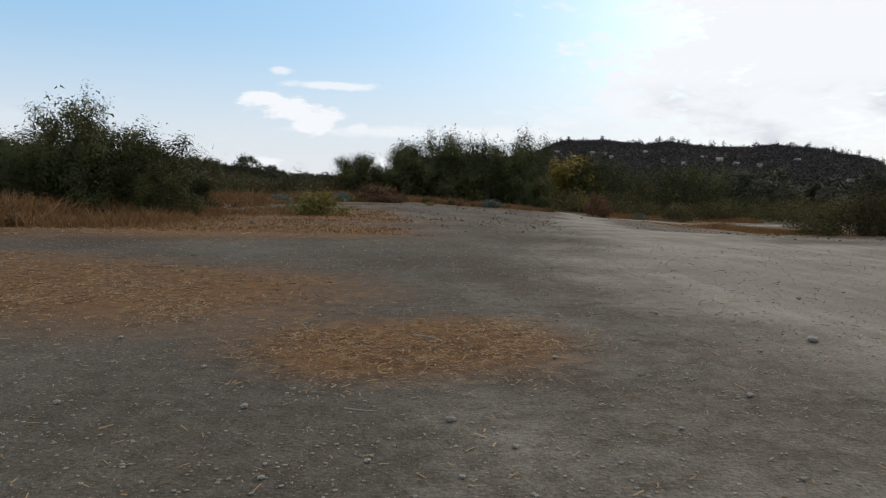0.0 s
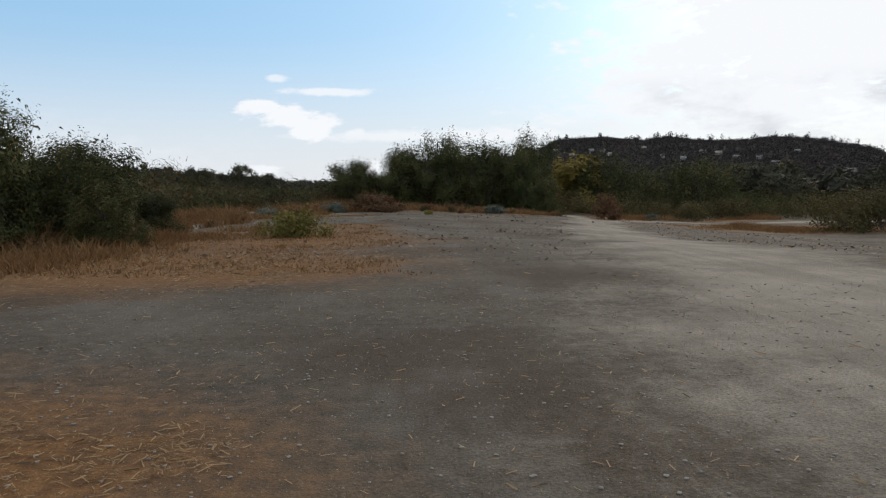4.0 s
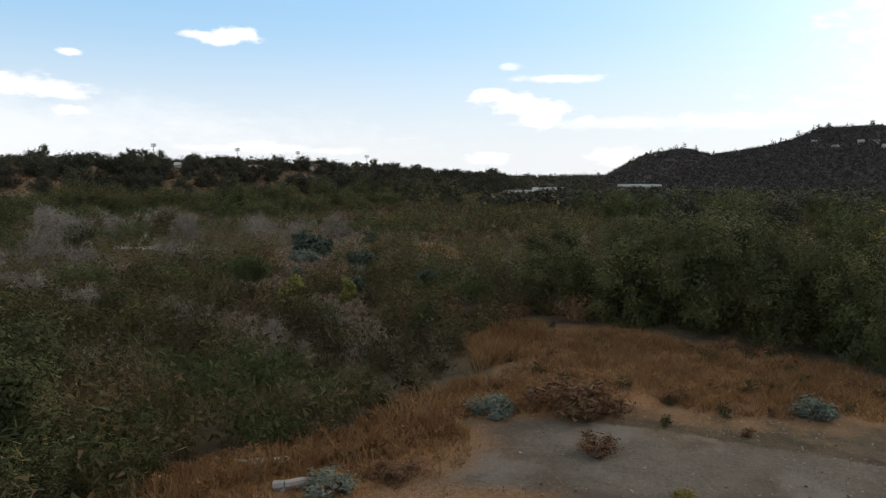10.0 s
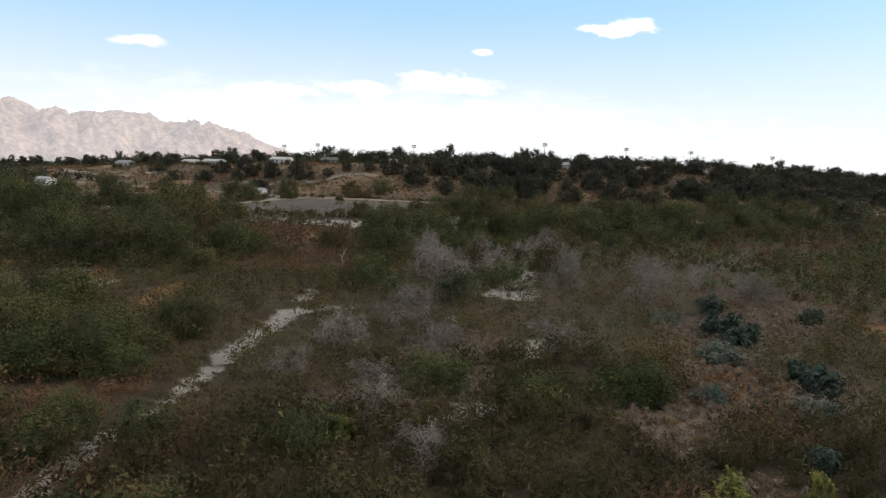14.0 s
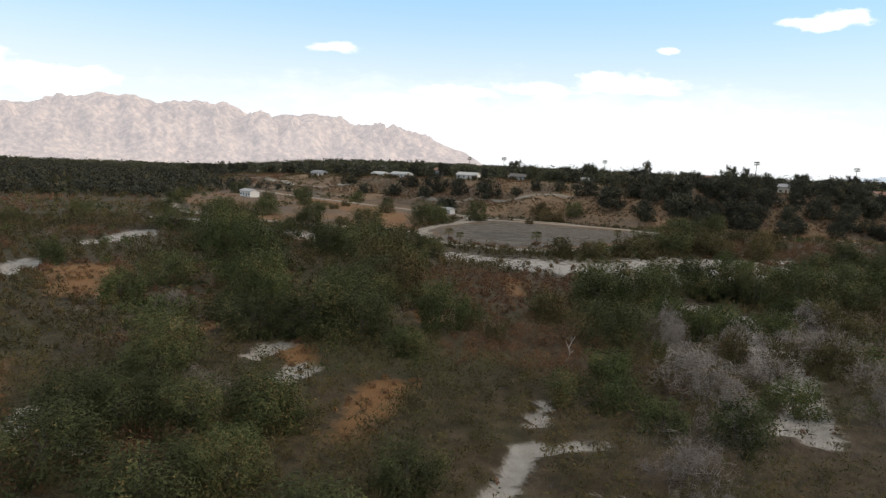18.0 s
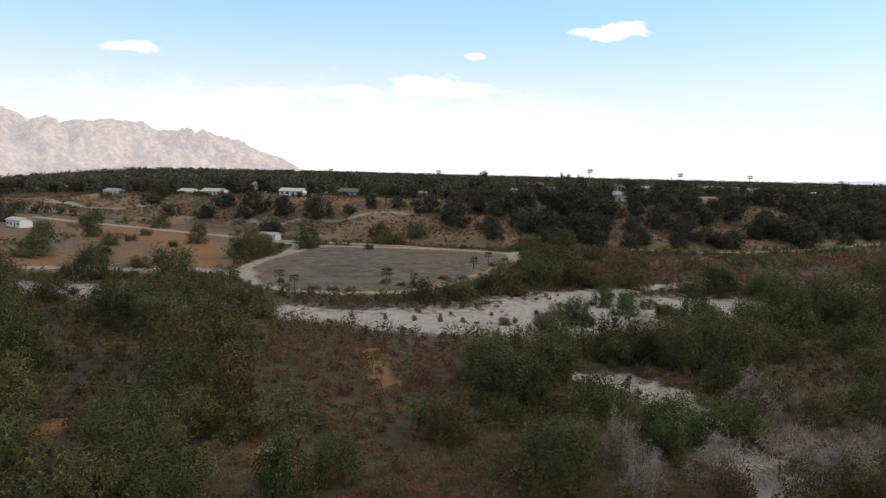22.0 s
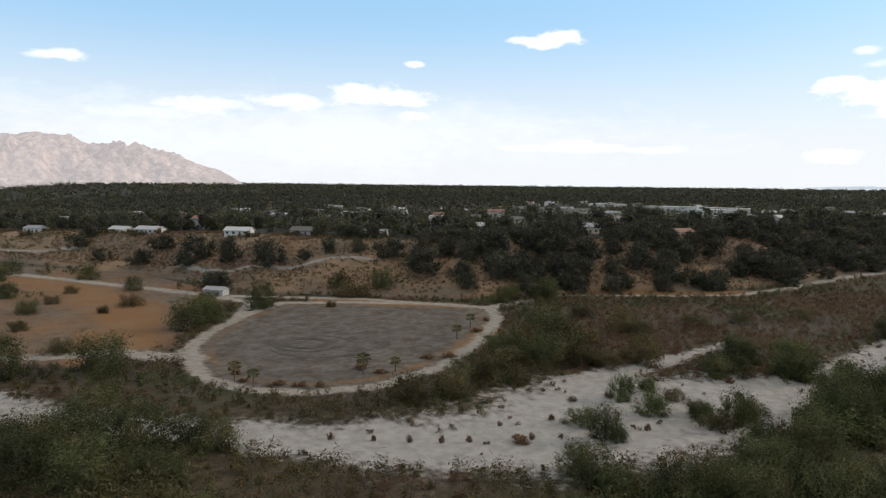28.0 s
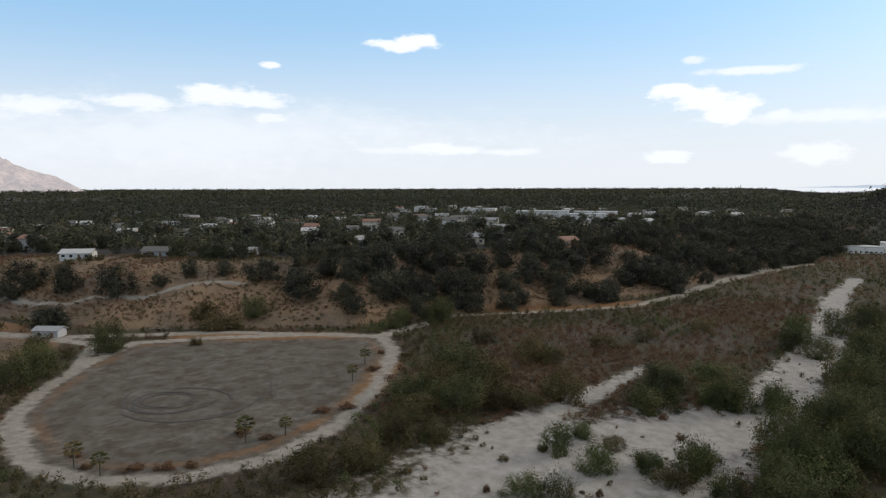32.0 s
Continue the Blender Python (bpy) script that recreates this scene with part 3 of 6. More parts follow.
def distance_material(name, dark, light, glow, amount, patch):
    """Far rock and brush, with an even emission added to stand for bright hazy air."""
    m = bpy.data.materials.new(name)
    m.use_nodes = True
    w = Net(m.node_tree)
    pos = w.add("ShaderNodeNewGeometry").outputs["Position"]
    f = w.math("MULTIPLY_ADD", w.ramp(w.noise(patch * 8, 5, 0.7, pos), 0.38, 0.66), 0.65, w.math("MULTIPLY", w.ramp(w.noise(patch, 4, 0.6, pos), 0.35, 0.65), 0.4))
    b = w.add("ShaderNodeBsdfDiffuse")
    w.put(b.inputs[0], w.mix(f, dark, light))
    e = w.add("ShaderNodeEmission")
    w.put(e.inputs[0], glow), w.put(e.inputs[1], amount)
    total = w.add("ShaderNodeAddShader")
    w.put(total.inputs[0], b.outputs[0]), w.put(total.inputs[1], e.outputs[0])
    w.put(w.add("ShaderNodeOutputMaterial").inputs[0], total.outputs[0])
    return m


# the glow colours are painted haze, pinkish on the range, blue on the ridge
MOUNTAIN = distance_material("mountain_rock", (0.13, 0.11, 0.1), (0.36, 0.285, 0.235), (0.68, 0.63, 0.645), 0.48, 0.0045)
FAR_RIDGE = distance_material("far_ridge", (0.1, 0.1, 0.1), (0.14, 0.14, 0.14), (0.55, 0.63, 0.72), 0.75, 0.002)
build_mountains()

# ---------------------------------------------------------------- plants
def unit(v):
    return v / (np.linalg.norm(v, axis=1, keepdims=True) + 1e-9)


def leaves(rng, centres, sizes, slim=0.45, lean=None, quad=True, face=None):
    """Leaf or clump faces at the given places, turned at random; lean: a vector each that their long axis follows; face: one that they face."""
    n = len(centres)
    a = rng.normal(size=(n, 3)) * 0.6
    if lean is not None:
        a += lean
    if face is not None:
        face = unit(face + rng.normal(size=(n, 3)) * 0.2)
        a = a - face * (a * face).sum(1, keepdims=True)
    a = unit(a)
    b = unit(np.cross(a, rng.normal(size=(n, 3)) if face is None else face))
    s = np.asarray(sizes).reshape(-1, 1)
    a, b = a * s, b * s * slim
    if quad:
        v = np.stack([centres - a, centres + b * 0.9 - a * 0.1, centres + a, centres - b * 0.9 - a * 0.1], 1).reshape(-1, 3)
        return v, np.arange(4 * n).reshape(-1, 4)
    v = np.stack([centres - a - b, centres - a + b, centres + a], 1).reshape(-1, 3)
    return v, np.arange(3 * n).reshape(-1, 3)


def limb(bm, a, b, ra, rb, sides=6):
    a, b = Vector(a), Vector(b)
    turn = (b - a).to_track_quat("Z", "Y").to_matrix()
    rings = []
    for c, r in ((a, ra), (b, rb)):
        rings.append([bm.verts.new(c + turn @ Vector((r * math.cos(k * math.tau / sides), r * math.sin(k * math.tau / sides), 0))) for k in range(sides)])
    for k in range(sides):
        bm.faces.new((rings[0][k], rings[0][(k + 1) % sides], rings[1][(k + 1) % sides], rings[1][k]))
    bm.faces.new(rings[1]), bm.faces.new(rings[0][::-1])


def from_bm(name, bm, material):
    bmesh.ops.recalc_face_normals(bm, faces=bm.faces)
    me = bpy.data.meshes.new(name)
    bm.to_mesh(me)
    bm.free()
    me.materials.append(material)
    return me


def part(name, data, parent, label=""):
    ob = new(name, data)
    ob.parent = parent
    if label:
        tagged(ob, label)
    return ob


def hearts(r, centres, radii, n, leaf):
    """Larger shaded leaves inside the foliage, n round each centre."""
    m = len(centres)
    spread = r.normal(size=(m, n, 3)) * 0.42 * np.asarray(radii, float).reshape(m, 1, -1)
    return leaves(r, (centres[:, None] + spread).reshape(-1, 3), np.repeat(np.broadcast_to(leaf, m), n) * r.uniform(0.6, 1.2, m * n), 0.45, None, False)


def tree_parts(seed, tall, wide, kind, n, leaf, trunk=0.3, lobes=9, low=0.25, slim=0.5, up=0.3, lean=0.0, sprays=26):
    """Meshes of a trunk with limbs and of a crown, one unit of foliage round each of many sprays, standing on the origin."""
    r = np.random.RandomState(seed)
    hubs = []
    for k in range(lobes):
        h = tall * (low + (0.8 - low) * ((k + 0.5) / lobes))
        spread = wide * 0.5 * (0.85 - 0.6 * max(0.0, (h / tall - 0.4))) * r.uniform(0.25, 0.95)
        a = k * 2.4 + r.uniform(-0.5, 0.5)
        size = wide * r.uniform(0.13, 0.23)
        hubs.append((math.cos(a) * spread + lean * h, math.sin(a) * spread, h, size))
    hubs = np.array(hubs)
    w = hubs[:, 3] ** 2
    pick = hubs[r.choice(lobes, sprays * lobes // 2, p=w / w.sum())]
    d = unit(r.normal(size=(len(pick), 3)) + (0, 0, 0.25))
    tips = pick[:, :3] + d * pick[:, 3:] * (r.uniform(0.5, 1.15, (len(pick), 1))) * (1, 1, 1.05)
    tips[:, 2] = np.clip(tips[:, 2], 0.05 * tall, tall)
    who = r.choice(len(tips), n)
    out = unit(d[who] + (0, 0, up))
    pts = tips[who] + r.normal(size=(n, 3)) * wide * 0.032 - out * r.uniform(0, 0.12, (n, 1)) * wide
    pts[:, 2] = np.maximum(pts[:, 2], 0.03 * tall)
    swell = d[who] * 0.8 + (pts - (0, 0, 0.4 * tall)) / (wide * 0.5, wide * 0.5, tall * 0.5) * 0.45 + (0, 0, 0.2) + r.normal(size=(n, 3)) * 0.14
    v, f = leaves(r, pts, leaf * r.uniform(0.6, 1.4, n), slim, out * 0.5, False, None if kind == "grey" else unit(swell))
    if kind != "grey":
        v2, f2 = hearts(r, hubs[:, :3], hubs[:, 3], 60, leaf * 1.15 + wide * 0.006)
        v2[:, 2] = np.maximum(v2[:, 2], 0.02 * tall)
        inner = v2.reshape(-1, 3, 3).mean(1) - np.repeat(hubs[:, :3], 60, 0)
        swell = np.concatenate([swell, unit(inner) + (0, 0, 0.15)])
        v, f = np.concatenate([v, v2]), np.concatenate([f, f2 + len(v)])
    crown = mesh_of("crown", v, f, LEAF[kind], normals=unit(swell))
    bm = bmesh.new()
    top = Vector((lean * tall * 0.5, 0, tall * 0.5))
    limb(bm, (0, 0, -0.4), top * 0.6, trunk, trunk * 0.7, 7)
    limb(bm, top * 0.6, top * 1.3, trunk * 0.7, trunk * 0.3)
    for l in hubs:
        limb(bm, top * r.uniform(0.2, 0.9), Vector(l[:3]), trunk * 0.38, trunk * 0.1, 5)
    return from_bm("trunk", bm, BARK), crown


def stand(name, meshes, x, y, turn=0.0, size=(1, 1, 1), sink=0.1, label="", category="", group=""):
    ob = tagged(new(name), label, category, group)
    for me in meshes:
        part(me.name.split(".")[0], me, ob)
    ob.matrix_basis = Matrix.Translation((x, y, float(height(x, y)) - sink)) @ Matrix.Rotation(turn, 4, "Z") @ Matrix.Diagonal((*size, 1))
    return ob


# kind: the name of a thing, its width and height, and its shapes
KINDS = {
    "garden": ("garden_tree", 11, 9, [tree_parts(70 + k, 9, 11, ("oak", "garden")[k % 2], 2000, 0.3, 0.25, 16, 0.15, 0.55, 0.4, 0.0, 28) for k in range(4)]),
    "oak": ("oak_tree", 12, 9.5, [tree_parts(10 + k, 9.5, 12, "oak", 2100, 0.28, 0.3, 18, 0.06, 0.55, 0.3, 0.0, 30) for k in range(5)]),
    "willow": ("willow_tree", 12, 8.5, [tree_parts(20 + k, 8.5, 12, "willow", 7600, 0.15, 0.18, 24, 0.04, 0.42, 0.8, 0.0, 44) for k in range(5)]),
    "shrub": ("willow_shrub", 8, 4.6, [tree_parts(30 + k, 4.6, 8, "green", 4200, 0.12, 0.08, 17, 0.04, 0.45, 0.9, 0.0, 40) for k in range(4)]),
    "dull": ("mulefat_shrub", 8, 4.2, [tree_parts(34 + k, 4.2, 8, "scrub", 3400, 0.14, 0.08, 17, 0.04, 0.35, 1.2, 0.0, 40) for k in range(4)]),
    "bare": ("leafless_shrub", 4, 3.6, [tree_parts(38 + k, 3.6, 4, "grey", 1500, 0.26, 0.05, 12, 0.12, 0.06, 1.6) for k in range(2)]),
    "rusty": ("dry_shrub", 3, 1.8, [tree_parts(42 + k, 1.8, 3, "rust", 1300, 0.1, 0.04, 10, 0.1, 0.25, 0.9) for k in range(2)]),
    "weed": ("weed_shrub", 3, 1.0, [tree_parts(45, 1.0, 3, "weed", 1500, 0.075, 0.02, 14, 0.15, 0.4, 0.6)]),
    "blue": ("sagebrush", 3, 1.6, [tree_parts(44, 1.6, 3, "sage", 1200, 0.1, 0.04, 10, 0.1, 0.4, 0.7)]),
    "castor": ("castor_shrub", 4, 2.6, [tree_parts(47 + k, 2.6, 4, "castor", 700, 0.24, 0.05, 12, 0.2, 0.8, 0.5) for k in range(2)]),
    "sallow": ("sallow_tree", 3, 4, [tree_parts(57, 4, 3, "sallow", 2200, 0.12, 0.05, 14, 0.15, 0.55, 0.7)]),
    "gold": ("cottonwood_tree", 6, 6, [tree_parts(46, 6, 6, "gold", 4000, 0.15, 0.15, 15, 0.06, 0.6)]),
    "tall": ("eucalyptus_tree", 8, 17, [tree_parts(50 + k, 17, 8, "oak", 2200, 0.3, 0.28, 15, 0.35, 0.5, 0.4, 0.0, 24) for k in range(4)]),
    "airy": ("eucalyptus_tree", 8, 14, [tree_parts(53 + k, 14, 8, "garden", 1300, 0.28, 0.2, 12, 0.4, 0.35, 0.3, 0.0, 20) for k in range(2)]),
    "cone": ("cypress_tree", 5, 13, [tree_parts(56, 13, 5, "oak", 2200, 0.28, 0.22, 16, 0.1, 0.45, 0.6)]),
    "fine": ("willow_tree", 6, 7, [tree_parts(60 + k, 7, 6, "willow", 17000, 0.085, 0.13, 20, 0.06, 0.4, 0.9, 0.04, 50) for k in range(3)]),
}
rng = np.random.RandomState(77)


def plant(kind, spots, label, category="tree", group=""):
    """Spots: x, y, width, and height if it is known, in metres."""
    name, wide, tall, shapes = KINDS[kind]
    fat = 1.0 if kind == "weed" or (kind == "fine" and spots[0][1] < 60) else 1.2
    for k, spot in enumerate(spots):
        x, y, w = spot[:3]
        h = spot[3] if len(spot) > 3 else w * tall / wide * rng.uniform(0.9, 1.1)
        stand(name, shapes[k % len(shapes)], x, y, rng.uniform(0, 6.28), (w / wide * fat, w / wide * fat, h / tall * (1 + 0.4 * (fat - 1))), 0.1, label, category, group)


def on_bluff(x, y):
    return float(beyond(np.array([float(x)]), np.array([float(y)]), BLUFF)[0])


# beside the clearing
plant("fine", [(-13.0, 25.0, 3.8, 4.9), (-16.5, 26.5, 4.6, 4.0), (-20.5, 28, 5.4, 4.4), (-11.2, 26.5, 4.0, 3.8), (-12.6, 28.5, 4.2, 3.3), (-11.6, 32.5, 3.2, 2.1), (-14.6, 23.6, 3.2, 3.2), (-9.9, 25.2, 2.6, 2.4), (-25.5, 53.5, 8.5, 7.4), (-33, 58, 9, 7.2), (-20.5, 51, 4, 3.4)],
      "feathery dark green willow beside the dirt clearing", group="willows beside the clearing")
plant("fine", [(-11, 94, 6, 6), (-5, 92.5, 7, 7.5), (0.5, 91, 7, 9.4), (5.5, 89, 6.5, 8.8), (9.5, 86.5, 6, 8.2), (11.6, 83.5, 3.6, 4.2), (11, 92, 6.5, 10.3), (-13, 104, 8, 7), (-5, 100, 8, 8.5), (4, 98, 8, 9)],
      "dark dense willow behind dry grass", group="thicket past the clearing")
plant("dull", [(33, 62.5, 5, 3), (37, 64, 6, 3.6), (41.5, 66, 6, 4.2), (46, 70, 7, 4.4), (36, 92, 5, 2.6), (29, 88, 4, 2.2)], "dark olive bush at the clearing's edge", "shrub", "bushes at the clearing")
plant("gold", [(20, 110, 11, 9)], "yellowing cottonwood among dark willows")
row = [(24 + k * 6.5 + rng.uniform(-3, 3), 104 + rng.uniform(0, 30) + k * 1.0, rng.uniform(8, 13), rng.uniform(7, 11)) for k in range(24)]
plant("willow", row[::2], "dark green willow in the tree belt", group="tree belt")
plant("oak", row[1::2], "dark rounded oak in the tree belt", group="tree belt")
grove = []
for k in range(900):
    x, y = rng.uniform(-50, 80), rng.uniform(112, 330)
    if x > 12 - 0.28 * (y - 112) and x < 0.34 * y and len(grove) < 62 and all((x - o[0]) ** 2 + (y - o[1]) ** 2 > 90 for o in grove):
        grove.append((x, y, rng.uniform(7, 13), rng.uniform(5, 9)))
plant("willow", grove[::2], "dark green willow in the valley grove", group="valley grove")
plant("shrub", grove[1::4], "rounded green willow shrub in the valley grove", group="valley grove")
plant("oak", grove[3::4], "dark rounded oak in the valley grove", group="valley grove")
plant("cone", [(80, 112, 5.5, 13.5)], "tall narrow dark conifer above the tree belt")
plant("airy", [(-92, 272, 9, 14), (-64, 230, 10, 13), (-103, 318, 10, 13), (-82, 250, 8, 12)], "slender pale-trunked eucalyptus on the valley floor")
plant("rusty", [(16.4, 74.5, 2.9, 2.6), (-4.4, 63.2, 1.9, 0.8), (-6, 67.8, 4.6, 1.7), (-11.4, 58.5, 2.2, 0.7)], "brown dead tumbleweed shrub on bare dirt", "shrub", "dead shrubs at the clearing")
plant("blue", [(-13.2, 56.6, 2.0, 0.8), (5.1, 72.4, 2.4, 0.9), (21.9, 79, 1.3, 0.8), (-9.5, 66.5, 2.2, 1.0), (-36.7, 111, 4, 1.6), (-49, 119, 5, 1.9), (-62, 129, 4, 1.6), (-27.5, 84, 2.4, 1.4), (-44, 108, 3, 1.4)],
      "grey-green sagebrush in dry grass", "shrub", "sagebrush")
plant("weed", [(-5.5, 30.4, 2.9, 1.0), (-6.2, 32.5, 1.6, 0.6), (-1.2, 60, 1.2, 0.4)], "low sprawling yellow-green weed on dry straw", "weed", "weeds on the clearing")
plant("shrub", [(-18.7, 82.5, 2.4, 3.4), (-23.8, 58.6, 3.4, 2.2), (-28.2, 85.4, 2.6, 2.2), (-20.2, 54.6, 2.6, 1.8)], "small leafy green weed shrub", "shrub", "weeds")
plant("sallow", [(-32.6, 88, 2.7, 3.9), (-55.5, 79.5, 2.2, 2.4), (-31, 95, 1.6, 3.0)], "small yellowing sapling in the scrub", "sapling", "yellowing saplings")
plant("castor", [(-54, 128.5, 4.2, 2.6), (-50.5, 126, 3.8, 2.4), (-38.7, 116.7, 3.4, 2.2), (-41.6, 119, 2.6, 1.8), (-60, 138, 3.6, 2.4), (-33, 101, 2.6, 1.8), (-27, 106, 3.0, 2.2), (-49.5, 142, 3.0, 2.2)],
      "broad-leaved blue-green shrub among dry grass", "shrub", "blue-green shrubs")
plant("dull", [(-49.8, 108, 7.5, 4.4), (-45, 73.5, 6, 3.6), (-49.9, 64, 6.5, 3.6), (-38, 76, 5, 3.2), (-67, 91, 5, 3)], "dense olive shrub of upright sprays", "shrub", "olive shrubs")
# valley trees
plant("willow", [(-283, 87, 15, 8), (-233, 88, 14, 7.5), (-229, 101, 13, 7.5), (-224, 126, 14, 8), (-187, 74, 13, 7), (-137, 89, 11, 8.5), (-132.5, 95, 9, 7.5), (-189, 127, 12, 6.5),
                 (-253, 115, 11, 7), (-239, 136, 14, 8), (-262, 104, 14, 8), (-198, 97, 12, 8), (-177, 91, 13, 8), (-83, 73, 9, 5.5), (-142, 98, 12, 7), (-119, 129, 10, 7),
                 (-147, 160, 12, 8), (-149, 152, 10, 8), (-137, 184, 10, 8.5), (-130, 192, 10, 9), (-159, 179, 7, 6.5), (-136, 231, 10, 7), (-130, 300, 12, 7), (-205, 231, 14, 8), (-216, 229, 11, 7)],
      "dense dark green willow on the valley floor", group="valley willows")
plant("willow", [(-137, 213, 10, 8), (-142, 199, 10, 7), (-136, 260, 9, 6.5), (-142, 328, 10, 6), (-133, 392, 10, 6), (-150, 331, 9, 7), (-132, 345, 9, 6), (-130, 275, 10, 6), (-128, 320, 10, 6), (-212, 146, 9, 6),
                 (-210, 124, 14, 8), (-222, 119, 12, 8), (-203, 131, 10, 7), (-159, 101, 11, 6), (-157, 108, 10, 6), (-112, 58, 9, 6), (-110, 62, 9, 6.5), (-107.5, 68, 8, 5.5), (-123.5, 66, 8, 5.5)],
      "dense dark green willow on the valley floor", group="valley willows")
plant("shrub", [(-152, 80, 7), (-171, 65, 9), (-216, 53, 8), (-123, 98, 6.5), (-106, 75, 8), (-101, 108, 6.5), (-96, 112, 7), (-118, 155, 9), (-125, 178, 9), (-90, 112, 6), (-89, 131, 7), (-145, 177, 9),
                (-128, 150, 8.5), (-135, 140, 6.4), (-139, 132, 7.5), (-118, 152, 9), (-114, 160, 9), (-47, 103, 5), (-46.5, 63, 8), (-105, 117.5, 8), (-85, 117, 8), (-47, 83, 4)],
      "leafy dark green willow shrub on the valley floor", "shrub", "valley shrubs")
plant("shrub", [(-168, 217, 8, 4.8), (-175, 202, 8, 3.4), (-161, 222, 7.5, 3.6), (-154, 229, 7, 3.6), (-157.5, 267, 12, 5), (-170, 254, 12, 5), (-140, 241, 11, 5.5), (-136.5, 260, 10.5, 6), (-136, 228, 15, 7), (-147, 269.5, 8, 3.6), (-166.5, 199.5, 4.6, 2.6), (-152.5, 226, 5, 4), (-147.5, 217, 6, 4.2), (-141.7, 206, 8, 5), (-146, 269, 8, 4.4), (-177, 230.5, 6, 3), (-155, 178, 8, 4), (-146, 186, 7, 4),
                (-172.5, 273, 11, 4.5), (-164, 285, 10, 4.5), (-154.5, 265, 9, 4.5)], "rounded green shrub standing in pale sand", "shrub", "shrubs in the sandy wash")
plant("dull", [(-156, 218.5, 7, 3.4), (-169.5, 229, 5, 2.6), (-162.5, 224, 4, 2.6), (-184.7, 213, 2.2), (-180.6, 221, 2.4), (-198, 303, 10, 4), (-211, 259, 11, 4.5), (-194, 240, 9, 3.5), (-218, 247, 12, 5), (-211, 224, 11, 4.5), (-200, 214, 9, 3.4),
               (-224, 262, 10, 4), (-232, 290, 9, 4), (-205, 280, 10, 4), (-190, 320, 9, 4), (-178, 345, 9, 4)], "dull olive shrub at the edge of the sand", "shrub", "shrubs in the sandy wash")
plant("rusty", [(-178, 185.5, 3.6, 1.6), (-145.3, 240, 4.4, 2.0), (-184.5, 179.5, 1.2, 1.3), (-177.4, 188.5, 1.2, 1.3), (-188, 176, 1.3, 1.4), (-192, 172, 1.2, 1.3), (-197, 168, 1.1, 1.2), (-203, 163, 1.3, 1.3), (-181, 200, 1.6, 1.2), (-172, 205, 1.4, 1.0), (-165, 208, 1.6, 1.2), (-160, 240, 2, 1.4), (-166, 250, 2, 1.4), (-186, 190, 1.0, 1.0)],
      "small reddish dry bush in pale sand", "shrub", "dry bushes in the wash")
plant("bare", [(-112, 135, 5, 6), (-100, 126.5, 9, 6), (-122, 138.5, 4.6, 5), (-105.5, 152, 9, 5.5), (-94, 123, 8, 6), (-116, 71, 5, 3.6), (-161, 72.5, 5.5, 4), (-118, 175, 8, 5), (-100, 155, 7, 5.5), (-118, 140.5, 5, 6), (-63, 88, 4, 3), (-36, 78, 4, 3.4), (-26, 74, 3, 3),
               (-74, 100, 5, 4), (-90, 146, 5, 5), (-82, 137, 5, 5), (-70, 140, 6, 5), (-80, 155, 6, 5), (-60, 150, 6, 5)], "leafless grey thicket of upright twigs", "shrub", "leafless thickets")
plant("willow", [(-103, 56, 10, 6), (-93, 62.5, 9.5, 6), (-83, 52.5, 9, 5.5), (-94, 69, 7.5, 5), (-107, 75, 9, 5.5), (-131, 68, 11, 6.5), (-139, 95, 12, 6.5), (-88, 82, 7, 5), (-171, 113, 15, 7), (-150, 116, 11, 6), (-142, 147, 12, 7), (-121, 134, 9, 6), (-140, 81, 11, 6)],
      "dense dark green willow on the valley floor", group="valley willows")
plant("shrub", [(-82.5, 67.5, 8, 4.2), (-73, 59.5, 9, 4.5), (-71, 51, 8.5, 4.2), (-64, 63, 6, 3), (-78, 73, 6, 3.2), (-68.5, 66, 5, 2.8), (-63, 69.5, 5, 2.8), (-51, 60, 5.5, 3), (-99, 70, 7, 3.8), (-45, 66, 4.4, 2.4), (-56, 77.5, 5, 2.6), (-60, 92.5, 6.5, 3.2), (-52, 95.5, 6, 3), (-48.5, 104.5, 6.5, 3)],
      "leafy green willow shrub in the scrub", "shrub", "valley shrubs")
plant("bare", [(-74, 92, 6, 4.5), (-66, 98, 6, 4.5), (-80, 105, 7, 5), (-58, 84, 5, 3.5), (-70, 84, 4.5, 3.2), (-50, 82, 4.5, 3), (-60, 108, 6, 4), (-86, 118, 6, 5), (-96, 136, 7, 5), (-108, 144, 7, 5), (-34, 66, 3.5, 2.4)],
      "leafless grey thicket of upright twigs", "shrub", "leafless thickets")
plant("willow", [(-128, 205, 10, 6), (-120, 222, 11, 6.5), (-127, 240, 10, 6), (-116, 245, 9, 5.5), (-124, 262, 11, 6.5), (-113, 270, 10, 6), (-108, 228, 9, 5.5), (-126, 288, 11, 6.5), (-110, 300, 10, 6), (-122, 312, 10, 6), (-104, 250, 9, 5.5), (-112, 206, 9, 5.5)],
      "dense dark green willow beside the sandy wash", group="valley willows")
